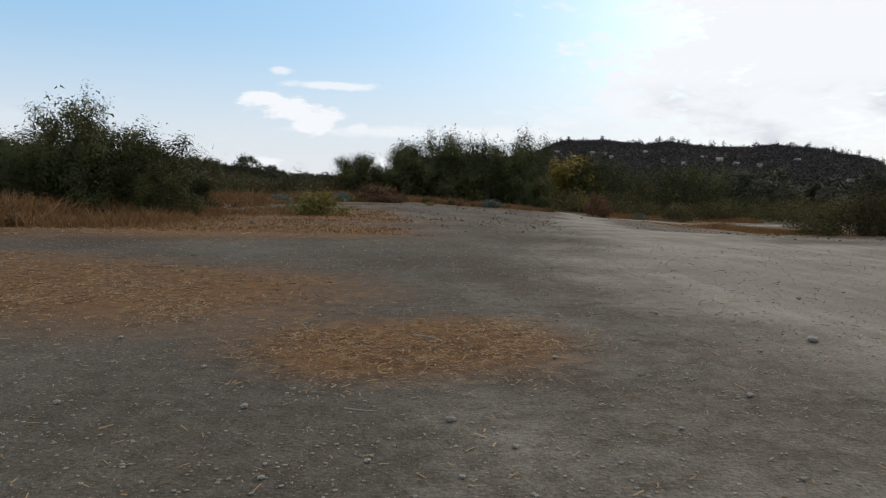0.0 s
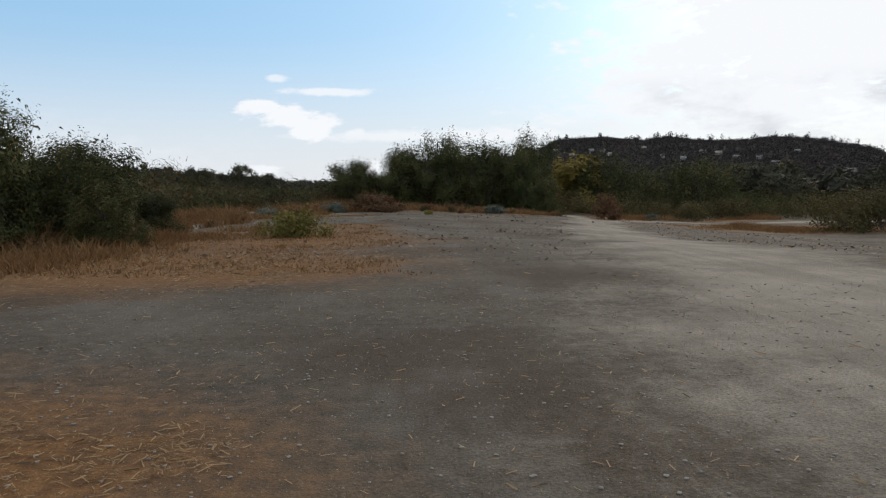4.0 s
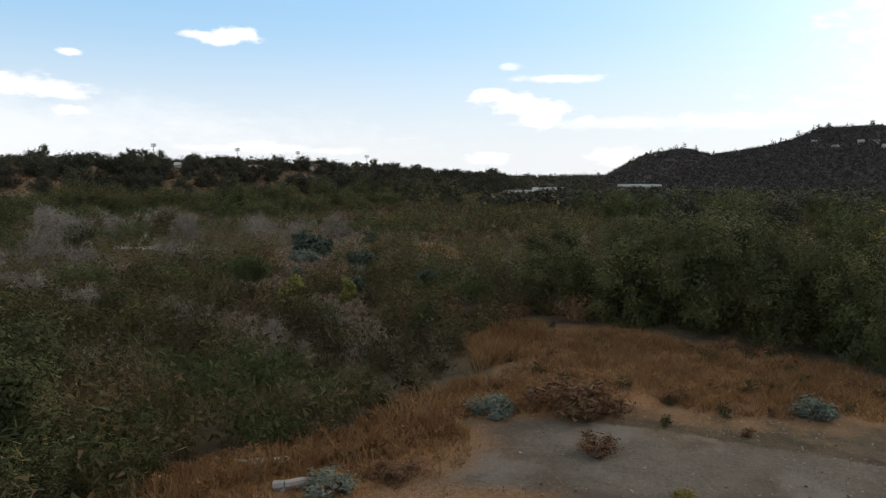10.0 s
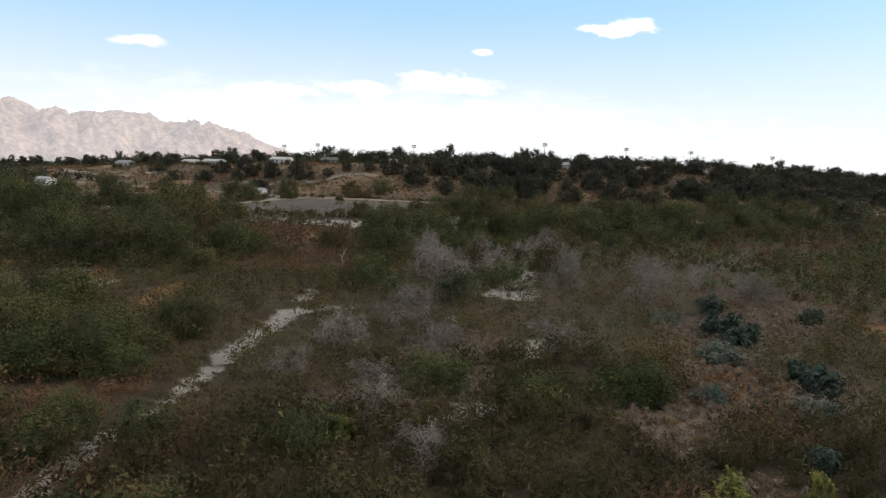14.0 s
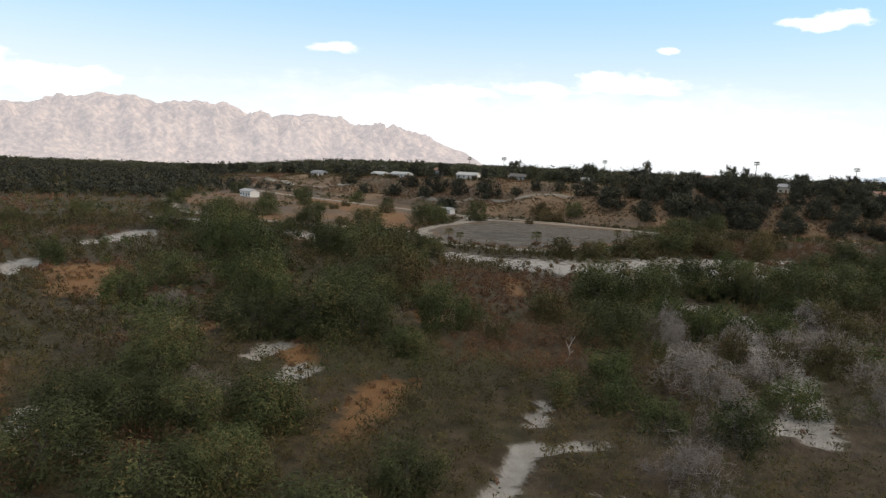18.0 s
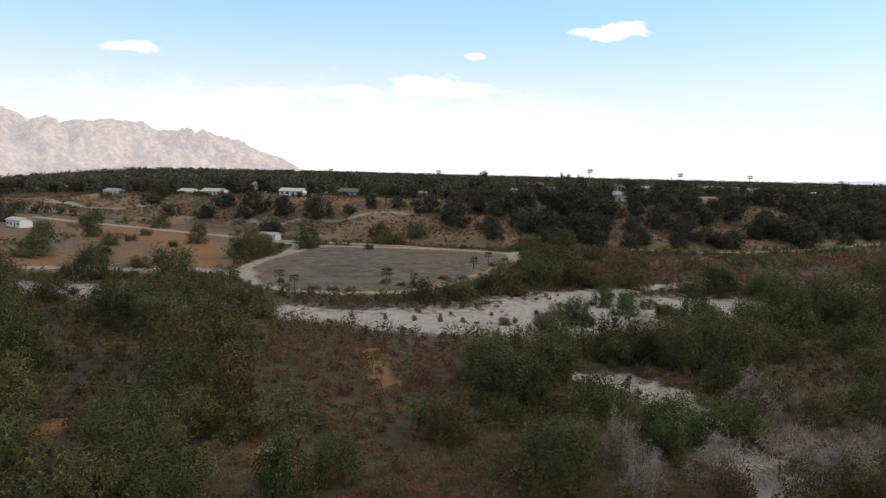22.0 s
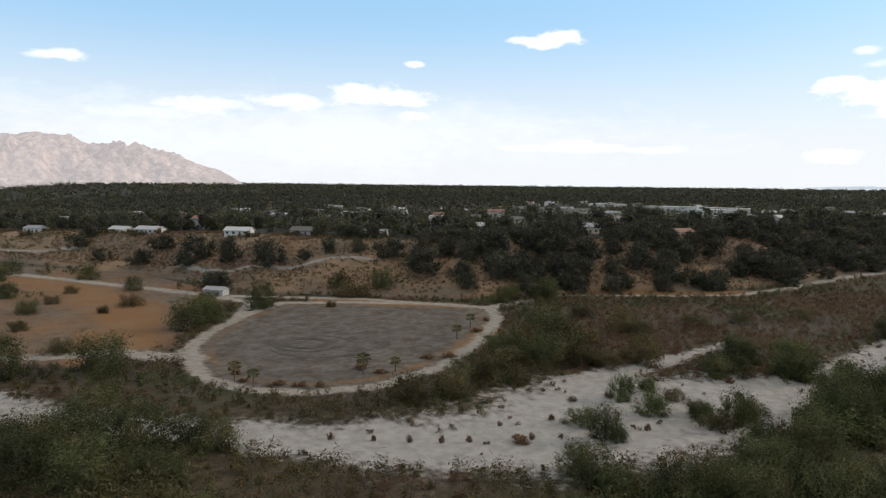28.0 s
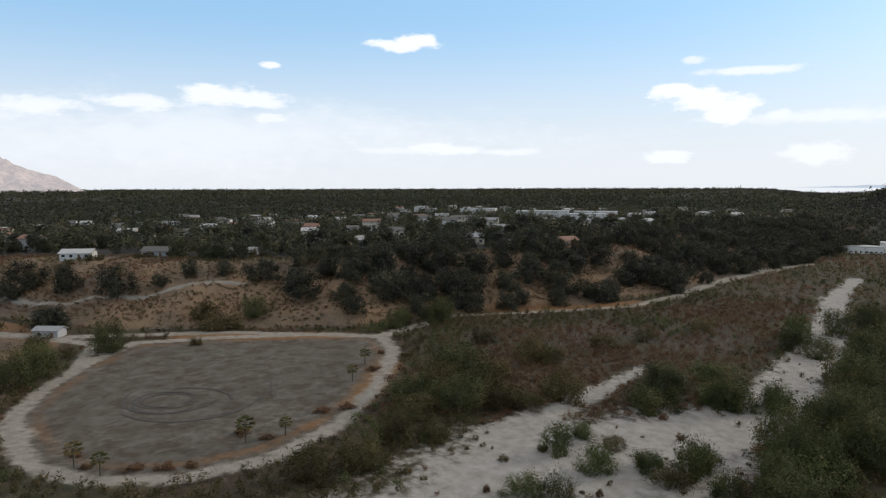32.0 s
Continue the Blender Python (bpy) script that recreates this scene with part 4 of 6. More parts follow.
plant("willow", [(-146.3, 97.1, 11.4, 9.4), (-259.9, 96.7, 12.9, 12.8), (-272.7, 107.5, 12.5, 9.2), (-282.7, 131.9, 11.9, 9.8), (-273.7, 150.6, 13.2, 9.7), (-229.7, 121.6, 12.4, 7.5), (-220.8, 136.8, 12.2, 8.6), (-215.6, 142.8, 7.7, 6.1), (-163.5, 181, 6.5, 5.2), (-145.1, 179.8, 9.9, 8.9), (-141, 184.6, 7.3, 7.5), (-130.6, 188.4, 10.7, 9.9), (-140.8, 220.6, 7.8, 8), (-142.1, 242.4, 10, 9.7), (-170.3, 265.5, 13.1, 8.1), (-167.8, 198, 6.5, 6.7), (-213.4, 243.5, 16.4, 11.5), (-133, 257.9, 10.6, 10.2), (-155.6, 265.1, 10.1, 8.7), (-139.9, 233.4, 8.3, 8.4), (-136.9, 251.7, 9.3, 9.5), (-137, 230.3, 10.7, 10.8), (-133.5, 281.7, 12.1, 12.1), (-129.7, 309.8, 12.6, 12.3), (-140.2, 362.6, 10.5, 9.6), (-130.8, 368.6, 10.7, 9.8), (-127.6, 243.1, 10.7, 10.9), (-258.2, 309.4, 9.9, 9.1)],
      "rounded dark green willow standing above the scrub", group="valley willows")
plant("shrub", [(-133.7, 107.1, 6.4, 6.5), (-134.4, 113.4, 5.1, 5), (-199.3, 94.9, 11.6, 10.9), (-211.1, 90.7, 11.6, 11.8), (-158.9, 88.9, 8.9, 6.4), (-145.1, 163.8, 6.6, 6.7), (-137.6, 147.4, 7.1, 7.1), (-153.7, 221.8, 7, 7.2), (-177.7, 221.9, 6.3, 5.6), (-106.7, 184, 7.3, 5.4), (-110.2, 131.2, 3.2, 2.9), (-146.8, 149.1, 6.9, 7), (-130.4, 153, 6.4, 5.5), (-116.1, 146.1, 5, 5.1), (-151, 82.4, 7.6, 7.8), (-175.4, 86.1, 8.2, 6.6), (-147.5, 273.4, 7.1, 5.2), (-149.8, 342.6, 9.7, 9), (-132, 245, 7.9, 7.6), (-269, 298.9, 6.5, 6.3)],
      "rounded leafy green shrub between dry brush", "shrub", "valley shrubs")
plant("dull", [(-184.9, 120.2, 14.4, 10.3), (-160.9, 114.4, 10.5, 8.5), (-104.8, 139.9, 5, 4.9), (-134.7, 130.2, 6.2, 5.5), (-117.1, 177.2, 5.6, 5.3), (-109.7, 174.1, 5.4, 4.2), (-96.7, 149.9, 7.1, 5.2), (-99.4, 142.7, 5, 4.9), (-125, 113.1, 4.1, 3.4), (-212.4, 248.3, 14.8, 8.8), (-198.3, 236.4, 10.4, 6.9), (-212.8, 236, 9.8, 8.4), (-188.8, 251.6, 11, 7.3), (-209.8, 278.2, 10.5, 7.2), (-205.6, 208.5, 8.3, 6.1), (-203.4, 195.5, 9.3, 5.6), (-207.7, 187.4, 9.1, 5.5)],
      "grey-olive rounded shrub between dry brush", "shrub", "valley shrubs")
# by the oval and on the bluff
plant("willow", [(-319.5, 222, 11, 10), (-313.5, 273, 10, 7.5), (-304, 187, 13, 10), (-262, 311, 10, 8), (-268, 294, 8, 6.5), (-310, 197, 10, 8), (-325, 205, 9, 6)], "grey-green tree beside the dirt oval", group="trees by the oval")
plant("dull", [(-317, 262, 14, 6), (-326, 263, 9, 6), (-305.5, 242, 5, 2.4), (-342, 214, 8, 4), (-352, 190, 9, 4)], "brown-green thicket beside the dirt oval", "shrub", "trees by the oval")
plant("rusty", [(-236, 174, 4, 1.0), (-232, 177, 4, 1.0), (-229, 180, 3, 1.0), (-234, 196, 4, 1.4), (-229, 214, 4, 1.2), (-226, 219, 4, 1.2), (-251, 172, 3, 1.2), (-244, 170, 2.5, 1.0), (-228, 197, 3, 1.0), (-240, 246, 4, 1.4), (-250, 262, 3, 1.0)],
      "rust-brown dry weeds on the rim of the dirt oval", "shrub", "weeds on the oval")
plant("willow", [(-340, 130, 12, 7), (-365, 118, 10, 6), (-330, 112, 10, 6), (-380, 140, 9, 6), (-400, 165, 8, 6), (-420, 150, 9, 6), (-360, 160, 8, 5), (-450, 175, 9, 7), (-470, 185, 10, 7), (-430, 205, 9, 7), (-385, 205, 8, 6), (-500, 150, 12, 7), (-350, 90, 11, 6), (-300, 40, 10, 6), (-330, 60, 10, 6), (-400, 100, 11, 6), (-440, 110, 11, 6)],
      "dusty green tree on the dry flats below the bluff", group="trees on the flats")
plant("dull", [(-300, 150, 9, 3.5), (-318, 140, 8, 3), (-345, 178, 5, 2.5), (-335, 150, 6, 3), (-375, 172, 6, 3), (-395, 185, 6, 3), (-290, 128, 8, 3.5)], "brown-green brush on the dry flats", "shrub", "brush on the flats")
oaks = [(-394, 253, 10, 11), (-372, 259, 14, 12), (-413, 247, 16, 12), (-363.5, 272, 7, 5), (-354, 278.5, 6.5, 7), (-345, 288, 7, 6), (-327, 310, 8, 7), (-327.5, 291, 13, 9), (-310, 292, 16, 11), (-314, 327, 8, 6), (-295, 300, 10, 7), (-366, 231, 12, 8),
        (-410, 240, 10, 6), (-326, 330, 12, 6), (-313, 294, 10, 9), (-440, 232, 12, 8), (-470, 225, 10, 7), (-455, 250, 12, 8), (-500, 225, 12, 8), (-520, 240, 12, 8), (-369, 232, 11, 7)]
for k in range(2600):
    x, y = rng.uniform(-330, -110), rng.uniform(290, 760)
    d = on_bluff(x, y)
    if -2 < d < 52 and rng.rand() < 0.8 and all((x - o[0]) ** 2 + (y - o[1]) ** 2 > 36 for o in oaks) and len(oaks) < 225:
        oaks.append((x, y, rng.uniform(8, 15)))
plant("oak", oaks, "dark rounded oak on the bluff's slope", group="oaks on the bluff")
talls, rounds = [], []
for k in range(1500):
    x, y = rng.uniform(-900, -130), rng.uniform(100, 700)
    d = on_bluff(x, y)
    if 54 < d < 140 and all((x - o[0]) ** 2 + (y - o[1]) ** 2 > 60 for o in talls + rounds):
        (talls if rng.rand() < 0.3 else rounds).append((x, y, rng.uniform(8, 13)))
plant("tall", [(x, y, w * 0.85, rng.uniform(9, 14)) for x, y, w in talls[:64:2]], "tall dark eucalyptus on the plateau's edge", group="trees on the plateau's edge")
plant("airy", [(x, y, w * 0.75, rng.uniform(10, 17)) for x, y, w in talls[1:64:2]], "airy grey-green eucalyptus on the plateau's edge", group="trees on the plateau's edge")
plant("garden", rounds[:170], "broad dark garden tree on the plateau's edge", group="trees on the plateau's edge")


def palm(x, y, tall, label):
    """A fan palm: a ringed trunk and single fronds of narrow blades."""
    r = np.random.RandomState(int(abs(x * 7 + y)))
    ob = tagged(new("fan_palm"), label, "palm", "fan palms")
    top, big = tall - min(tall, 6) * 0.38, min(tall, 6)
    bm = bmesh.new()
    for k in range(6):
        limb(bm, (0, 0, top * k / 6 - (0.3 if k == 0 else 0)), (0, 0, top * (k + 1) / 6), 0.2 - 0.012 * k, 0.17 - 0.012 * k, 7)
    part("trunk", from_bm("trunk", bm, BARK), ob)
    for k in range(16):
        a, up = k * 2.4, 1.0 - 1.7 * (k / 16)
        way = unit(np.array([[math.cos(a), math.sin(a), up]]))[0]
        hub = np.array([0, 0, top]) + way * big * 0.16
        side = unit(np.cross(way, [[0, 0, 1]]))[0]
        out = np.array([way * math.cos(t) + side * math.sin(t) for t in np.linspace(-1.2, 1.2, 11)])
        tip = hub + out * big * 0.2 - (0, 0, big * 0.03)
        wide = np.cross(out, np.cross(way, side)) * big * 0.016
        v = np.stack([np.repeat(hub[None], 11, 0), hub + out * big * 0.1 + wide, tip, hub + out * big * 0.1 - wide], 1).reshape(-1, 3)
        stem = unit(np.cross(way[None], side[None]))[0] * 0.02
        v = np.concatenate([v, [np.array([0, 0, top - 0.1]) - stem, hub - stem, hub + stem, np.array([0, 0, top - 0.1]) + stem]])
        part("frond", mesh_of("frond", v, np.arange(48).reshape(-1, 4), LEAF["palm"]), ob)
    ob.location = (x, y, float(height(x, y)))


for x, y, h in ((-246, 169, 5.5), (-239, 169.5, 4.8), (-229.5, 193, 6.2), (-226, 200, 4.4), (-246, 250, 5.0), (-238, 235, 5.0)):
    palm(x, y, h, "shaggy fan palm with dry skirts on the dirt oval")
for x, y, h in ((-470, 330, 17), (-330, 420, 19), (-300, 470, 18), (-420, 380, 16), (-280, 520, 18), (-240, 560, 17), (-520, 330, 18)):
    palm(x, y, h, "tall fan palm above the suburb's trees")


# ---------------------------------------------------------------- scrub, woods and grass that nobody could count
def scatter(box, step, seed, keep):
    r = np.random.RandomState(seed)
    x, y = [a.ravel() for a in np.meshgrid(np.arange(box[0], box[2], step), np.arange(box[1], box[3], step))]
    x, y = x + r.uniform(-0.5, 0.5, x.shape) * step, y + r.uniform(-0.5, 0.5, x.shape) * step
    k = keep(x, y)
    return x[k], y[k]


def clearings(x, y):
    """Where no scrub grows."""
    open_ = (x > brink(y) - 1.5) & (y < 90) & (x < 80)
    d = beyond(x, y, BLUFF)
    flats = ((reach(x, y, STRAWS) > 0.5) & (x < -180)) | (inside(x, y, FLATS) & (bumps(x, y, 22, 3) < 0.6))
    return open_ | flats | (wash(x, y) > 0.5) | (reach(x, y, TRACKS) > 0.4) | (ragged(x, y, CLAYS, 8, 0.8) > 0.6) | (ragged(x, y, MEADOWS, 9, 0.9) > 0.58) | inside(x, y, OVAL) | (d > 0) | ((np.hypot(x + 15, y - 25) < 9) & (x > -20))


def brush(name, kind, x, y, s, tall, wide, n, leaf, slim, up, seed, label, category="scrub", floor=0.1, tips=7):
    """Many bushes of one kind as one piece, each of some leafy sprays."""
    r = np.random.RandomState(seed)
    m = len(x)
    a, rad = r.uniform(0, math.tau, (m, tips)), np.sqrt(r.rand(m, tips)) * wide * 0.5
    dome = np.sqrt(np.clip(1 - (rad / (wide * 0.56)) ** 2, 0.05, 1))
    z = tall * (floor + (1 - floor) * dome * r.uniform(0.6, 1.0, (m, tips)))
    hub = np.stack([np.cos(a) * rad, np.sin(a) * rad, z], 2)
    pick = r.randint(0, tips, (m, n))
    tip = np.take_along_axis(hub, pick[:, :, None], 1)
    out = tip * (1 / wide, 1 / wide, 0) * 1.6 + (0, 0, up)
    out = out / np.linalg.norm(out, axis=2, keepdims=True)
    down = r.uniform(0, 1, (m, n, 1)) ** 1.3
    pts = tip * (1 - down * (0.35, 0.35, 0.8)) + r.normal(size=(m, n, 3)) * wide * 0.07
    swell = (pts * (1.5 / wide, 1.5 / wide, 0.7 / tall) + (tip - (0, 0, 0.4 * tall)) * (0.8 / wide, 0.8 / wide, 0.8 / tall) + (0, 0, 0.1) + r.normal(size=pts.shape) * 0.14).reshape(-1, 3)
    pts = pts * s[:, None, None] + np.stack([x, y, height(x, y)], 1)[:, None]
    v, f = leaves(r, pts.reshape(-1, 3), leaf * np.repeat(s**0.3, n) * r.uniform(0.6, 1.4, m * n), slim, out.reshape(-1, 3) * 1.1, False, None if kind == "grey" else unit(swell))
    if kind != "grey":
        core = np.stack([x, y, height(x, y) + tall * s * 0.36], 1)
        v2, f2 = hearts(r, core, np.stack([wide * 0.4 * s, wide * 0.4 * s, tall * 0.4 * s], 1), max(6, n // 4), leaf * s**0.3 * 1.05 + wide * 0.008)
        v2[:, 2] = np.maximum(v2[:, 2], np.repeat(height(x, y), len(v2) // len(x)) + 0.02)
        swell = np.concatenate([swell, v2.reshape(-1, 3, 3).mean(1) - np.repeat(core, len(f2) // len(core), 0) + (0, 0, 0.1)])
        v, f = np.concatenate([v, v2]), np.concatenate([f, f2 + len(v)])
    return tagged(new(name, mesh_of(name, v, f, LEAF[kind], normals=unit(swell))), label, category, kind="stuff")


def near_to(x, y, spots):
    """How much points lie within some rounds (x, y, radius)."""
    return sum(np.exp(-(((x - a) / r) ** 2 + ((y - b) / r) ** 2)) for a, b, r in spots)


RUSSET = [(-160, 142, 16), (-172, 132, 14), (-150, 126, 12), (-200, 250, 26), (-190, 300, 30), (-165, 380, 30), (-105, 60, 8), (-120, 110, 10), (-75, 66, 8), (-160, 205, 8), (-215, 300, 20)]
ASHEN = [(-104, 132, 18), (-112, 152, 16), (-90, 112, 12), (-60, 118, 14), (-42, 92, 10), (-70, 150, 20), (-110, 175, 14), (-180, 330, 24), (-40, 140, 18)]


def scrub():
    r = np.random.RandomState(9)
    near = scatter((-135, -5, 95, 152), 2.3, 1, lambda x, y: ~clearings(x, y) & (np.hypot(x, y + 5) > 24) & (x < 95) & (y < 150))
    close = (near[0] > -62) & (near[1] < 112) & (near[0] < 14)
    hero, near = (near[0][close], near[1][close]), (near[0][~close], near[1][~close])
    far = scatter((-330, -60, 100, 430), 3.0, 2, lambda x, y: ~clearings(x, y) & (y > -0.3 * (x + 420)) & ~((x > -137) & (y < 152)) & (x < 0.3 * y - 10))
    rest = scatter((-900, -160, 190, 680), 5.0, 2, lambda x, y: ~clearings(x, y) & ((x > -400) | (bumps(x, y, 40, 3) > 0.52)) & (y > np.maximum(-50, -0.25 * (x + 420)) * (x > -420) - 50 * (x <= -420)) & ~((x > -332) & (y < 432) & (x < 0.3 * y - 10)) & ~((x > -137) & (y < 152)) & (x < 0.3 * y + 60) & (y < 680 - 0.9 * np.maximum(x + 100, 0)))
    for (x, y), n, leaf, big in ((hero, 500, 0.17, 1.15), (near, 230, 0.15, 1.15), (far, 84, 0.24, 1.18), (rest, 26, 0.45, 1.4)):
        warm = near_to(x, y, RUSSET) * 0.7 + bumps(x, y, 30, 3) + r.rand(len(x)) * 0.3 - 0.12 * (big == 1.15)
        ash = near_to(x, y, ASHEN) * 0.42 + bumps(x + 400, y - 90, 20, 3) + r.rand(len(x)) * 0.35 - 0.06 * (big == 1.15)
        leafy = bumps(x - 250, y + 300, 16, 3) + r.rand(len(x)) * 0.25
        kind = np.where(ash > 1.0, 2, np.where(warm > 0.84, 1, np.where(leafy > 0.8, 3, 0)))
        size = r.uniform(0.45, 1.25, len(x)) ** 1.2 * (0.55 + 0.9 * bumps(x, y + 70, 14, 2)) * big * (1.3 if big == 1.15 else 1.05)
        for k, (name, leafs, tall, wide, slim, up, label) in enumerate((
                ("olive_scrub", "scrub", 2.4, 2.8, 0.3, 1.1, "dense olive-green scrub on the valley floor"),
                ("russet_scrub", "rust", 1.6, 3.0, 0.28, 1.1, "russet dry brush on the valley floor"),
                ("grey_scrub", "grey", 2.6, 2.6, 0.1, 1.9, "leafless grey brush on the valley floor"),
                ("green_scrub", "green", 2.5, 3.3, 0.42, 0.8, "leafy dark green scrub on the valley floor"))):
            sel = kind == k
            if sel.any():
                if big == 1.15:
                    slim, up = min(slim * 0.36, 0.09), up * 2.3
                brush(name, leafs, x[sel], y[sel], size[sel], tall, wide, n, leaf, slim, up, 30 + k, label)
    # low brush in the dry grass before the thicket
    x, y = scatter((-14, 64, 12, 88), 1.5, 19, lambda x, y: (reach(x, y, STRAWS) > 0.3) & (r.rand(len(x)) < 0.3) & (reach(x, y, TRACKS) < 0.3))
    third = r.randint(0, 3, len(x))
    for k, (kind, name, label) in enumerate((("straw", "grass_tufts", "tall orange tufts of dry grass"), ("rust", "dry_weeds", "low brown weeds in dry grass"), ("scrub", "low_brush", "low olive brush in dry grass"))):
        sel = third == k
        brush(name, kind, x[sel], y[sel], r.uniform(0.4, 1.0, sel.sum()), 1.1, 1.5, 150, 0.12, 0.2, 1.3, 47 + k, label)
    x, y = scatter((-80, 66, -18, 165), 0.75, 27, lambda x, y: (ragged(x, y, MEADOWS, 9, 0.9) > 0.45) & (r.rand(len(x)) < 0.8))
    brush("fawn_grass", "fawn", x, y, r.uniform(0.4, 1.0, len(x)), 1.1, 1.0, 60, 0.24, 0.07, 2.4, 54, "pale fawn dry grass in openings of the scrub", "grass")
    x, y = x[::23] + 0.3, y[::23]
    brush("ochre_mounds", "straw", x, y, r.uniform(0.5, 1.1, len(x)), 0.7, 1.7, 130, 0.13, 0.14, 1.0, 55, "rounded ochre mounds of dry grass in the scrub", "grass")
    x, y = scatter((-215, 36, -28, 155), 1.7, 23, lambda x, y: (reach(x, y, CLAYS) > 0.3) & (r.rand(len(x)) < 0.5))
    brush("ochre_tufts", "straw", x[::2], y[::2], r.uniform(0.4, 1.1, len(x[::2])), 0.9, 1.6, 60, 0.18, 0.22, 1.0, 51, "tufts of dry orange grass in the scrub")
    brush("ochre_weeds", "rust", x[1::2], y[1::2], r.uniform(0.4, 1.2, len(x[1::2])), 1.1, 1.8, 60, 0.18, 0.25, 1.0, 52, "brown weeds in the scrub")
    x, y = scatter((-24, 17, -6, 68), 0.95, 24, lambda x, y: (np.abs(x - brink(y) + 0.6) < 2.6) & (r.rand(len(x)) < 0.75) & (np.abs(y - 40.6) * 1.0 + np.abs(x + 11.8) > 1.2))
    brush("grass_mounds", "straw", x, y, r.uniform(0.5, 1.35, len(x)), 0.75, 1.3, 190, 0.1, 0.1, 1.0, 53, "rounded mounds of orange dry grass along the bank", "grass")
    # small bushes strewn over the sand
    x, y = scatter((-300, 90, -70, 450), 2.2, 17, lambda x, y: (wash(x, y) > 0.5) & (r.rand(len(x)) < 0.03 + 0.3 * (1 - smooth(wash(x, y), 0.5, 0.75))) & (reach(x, y, TRACKS) < 0.4))
    brush("sand_bushes", "rust", x[::2], y[::2], r.uniform(0.3, 1.0, len(x[::2])), 1.2, 1.7, 46, 0.2, 0.25, 1.2, 45, "small brown bushes strewn over pale sand")
    brush("sand_shrubs", "scrub", x[1::2], y[1::2], r.uniform(0.4, 1.3, len(x[1::2])), 1.5, 2.2, 60, 0.22, 0.35, 0.9, 46, "small olive bushes strewn over pale sand")
    # brush on the bluff's face
    x, y = scatter((-760, 90, -110, 800), 2.1, 12, lambda x, y: (beyond(x, y, BLUFF) > 4) & (beyond(x, y, BLUFF) < 60) & (bumps(x, y, 18, 3) > 0.3) & (reach(x, y, TRACKS) < 0.42))
    brown = bumps(x + 90, y, 30, 3) + 0.3 * r.rand(len(x)) > 0.62
    for sel, kind, name, label in ((brown, "rust", "bluff_brush", "dry brown brush on the bluff's face"), (~brown, "scrub", "bluff_scrub", "dull olive brush on the bluff's face")):
        brush(name, kind, x[sel], y[sel], r.uniform(0.35, 1.25, sel.sum()) ** 1.3, 1.6, 2.6, 34, 0.27, 0.3, 0.9, 41, label)


scrub()

# where the suburb's houses stand
HOMES = [(-430, 279), (-402, 300), (-368, 318), (-281, 417), (-269, 446), (-253, 500), (-500, 264), (-520, 256), (-590, 232)]
spot = np.random.RandomState(31)
for k in range(2600):
    x, y = spot.uniform(-900, -160), spot.uniform(200, 1050)
    d = on_bluff(x, y)
    if 90 < d < 600 and all((x - a) ** 2 + (y - b) ** 2 > 560 for a, b in HOMES) and len(HOMES) < 140:
        HOMES.append((x, y))


def yards(x, y):
    """Open ground before each house."""
    near = np.zeros(x.shape, bool)
    for a, b in HOMES[9:]:
        u, v = -120 - a, 100 - b
        s = math.hypot(u, v)
        for reach_, wide in ((0, 8), (11, 9), (22, 9)):
            near |= np.hypot(x - a - u / s * reach_, y - b - v / s * reach_) < wide
    return near


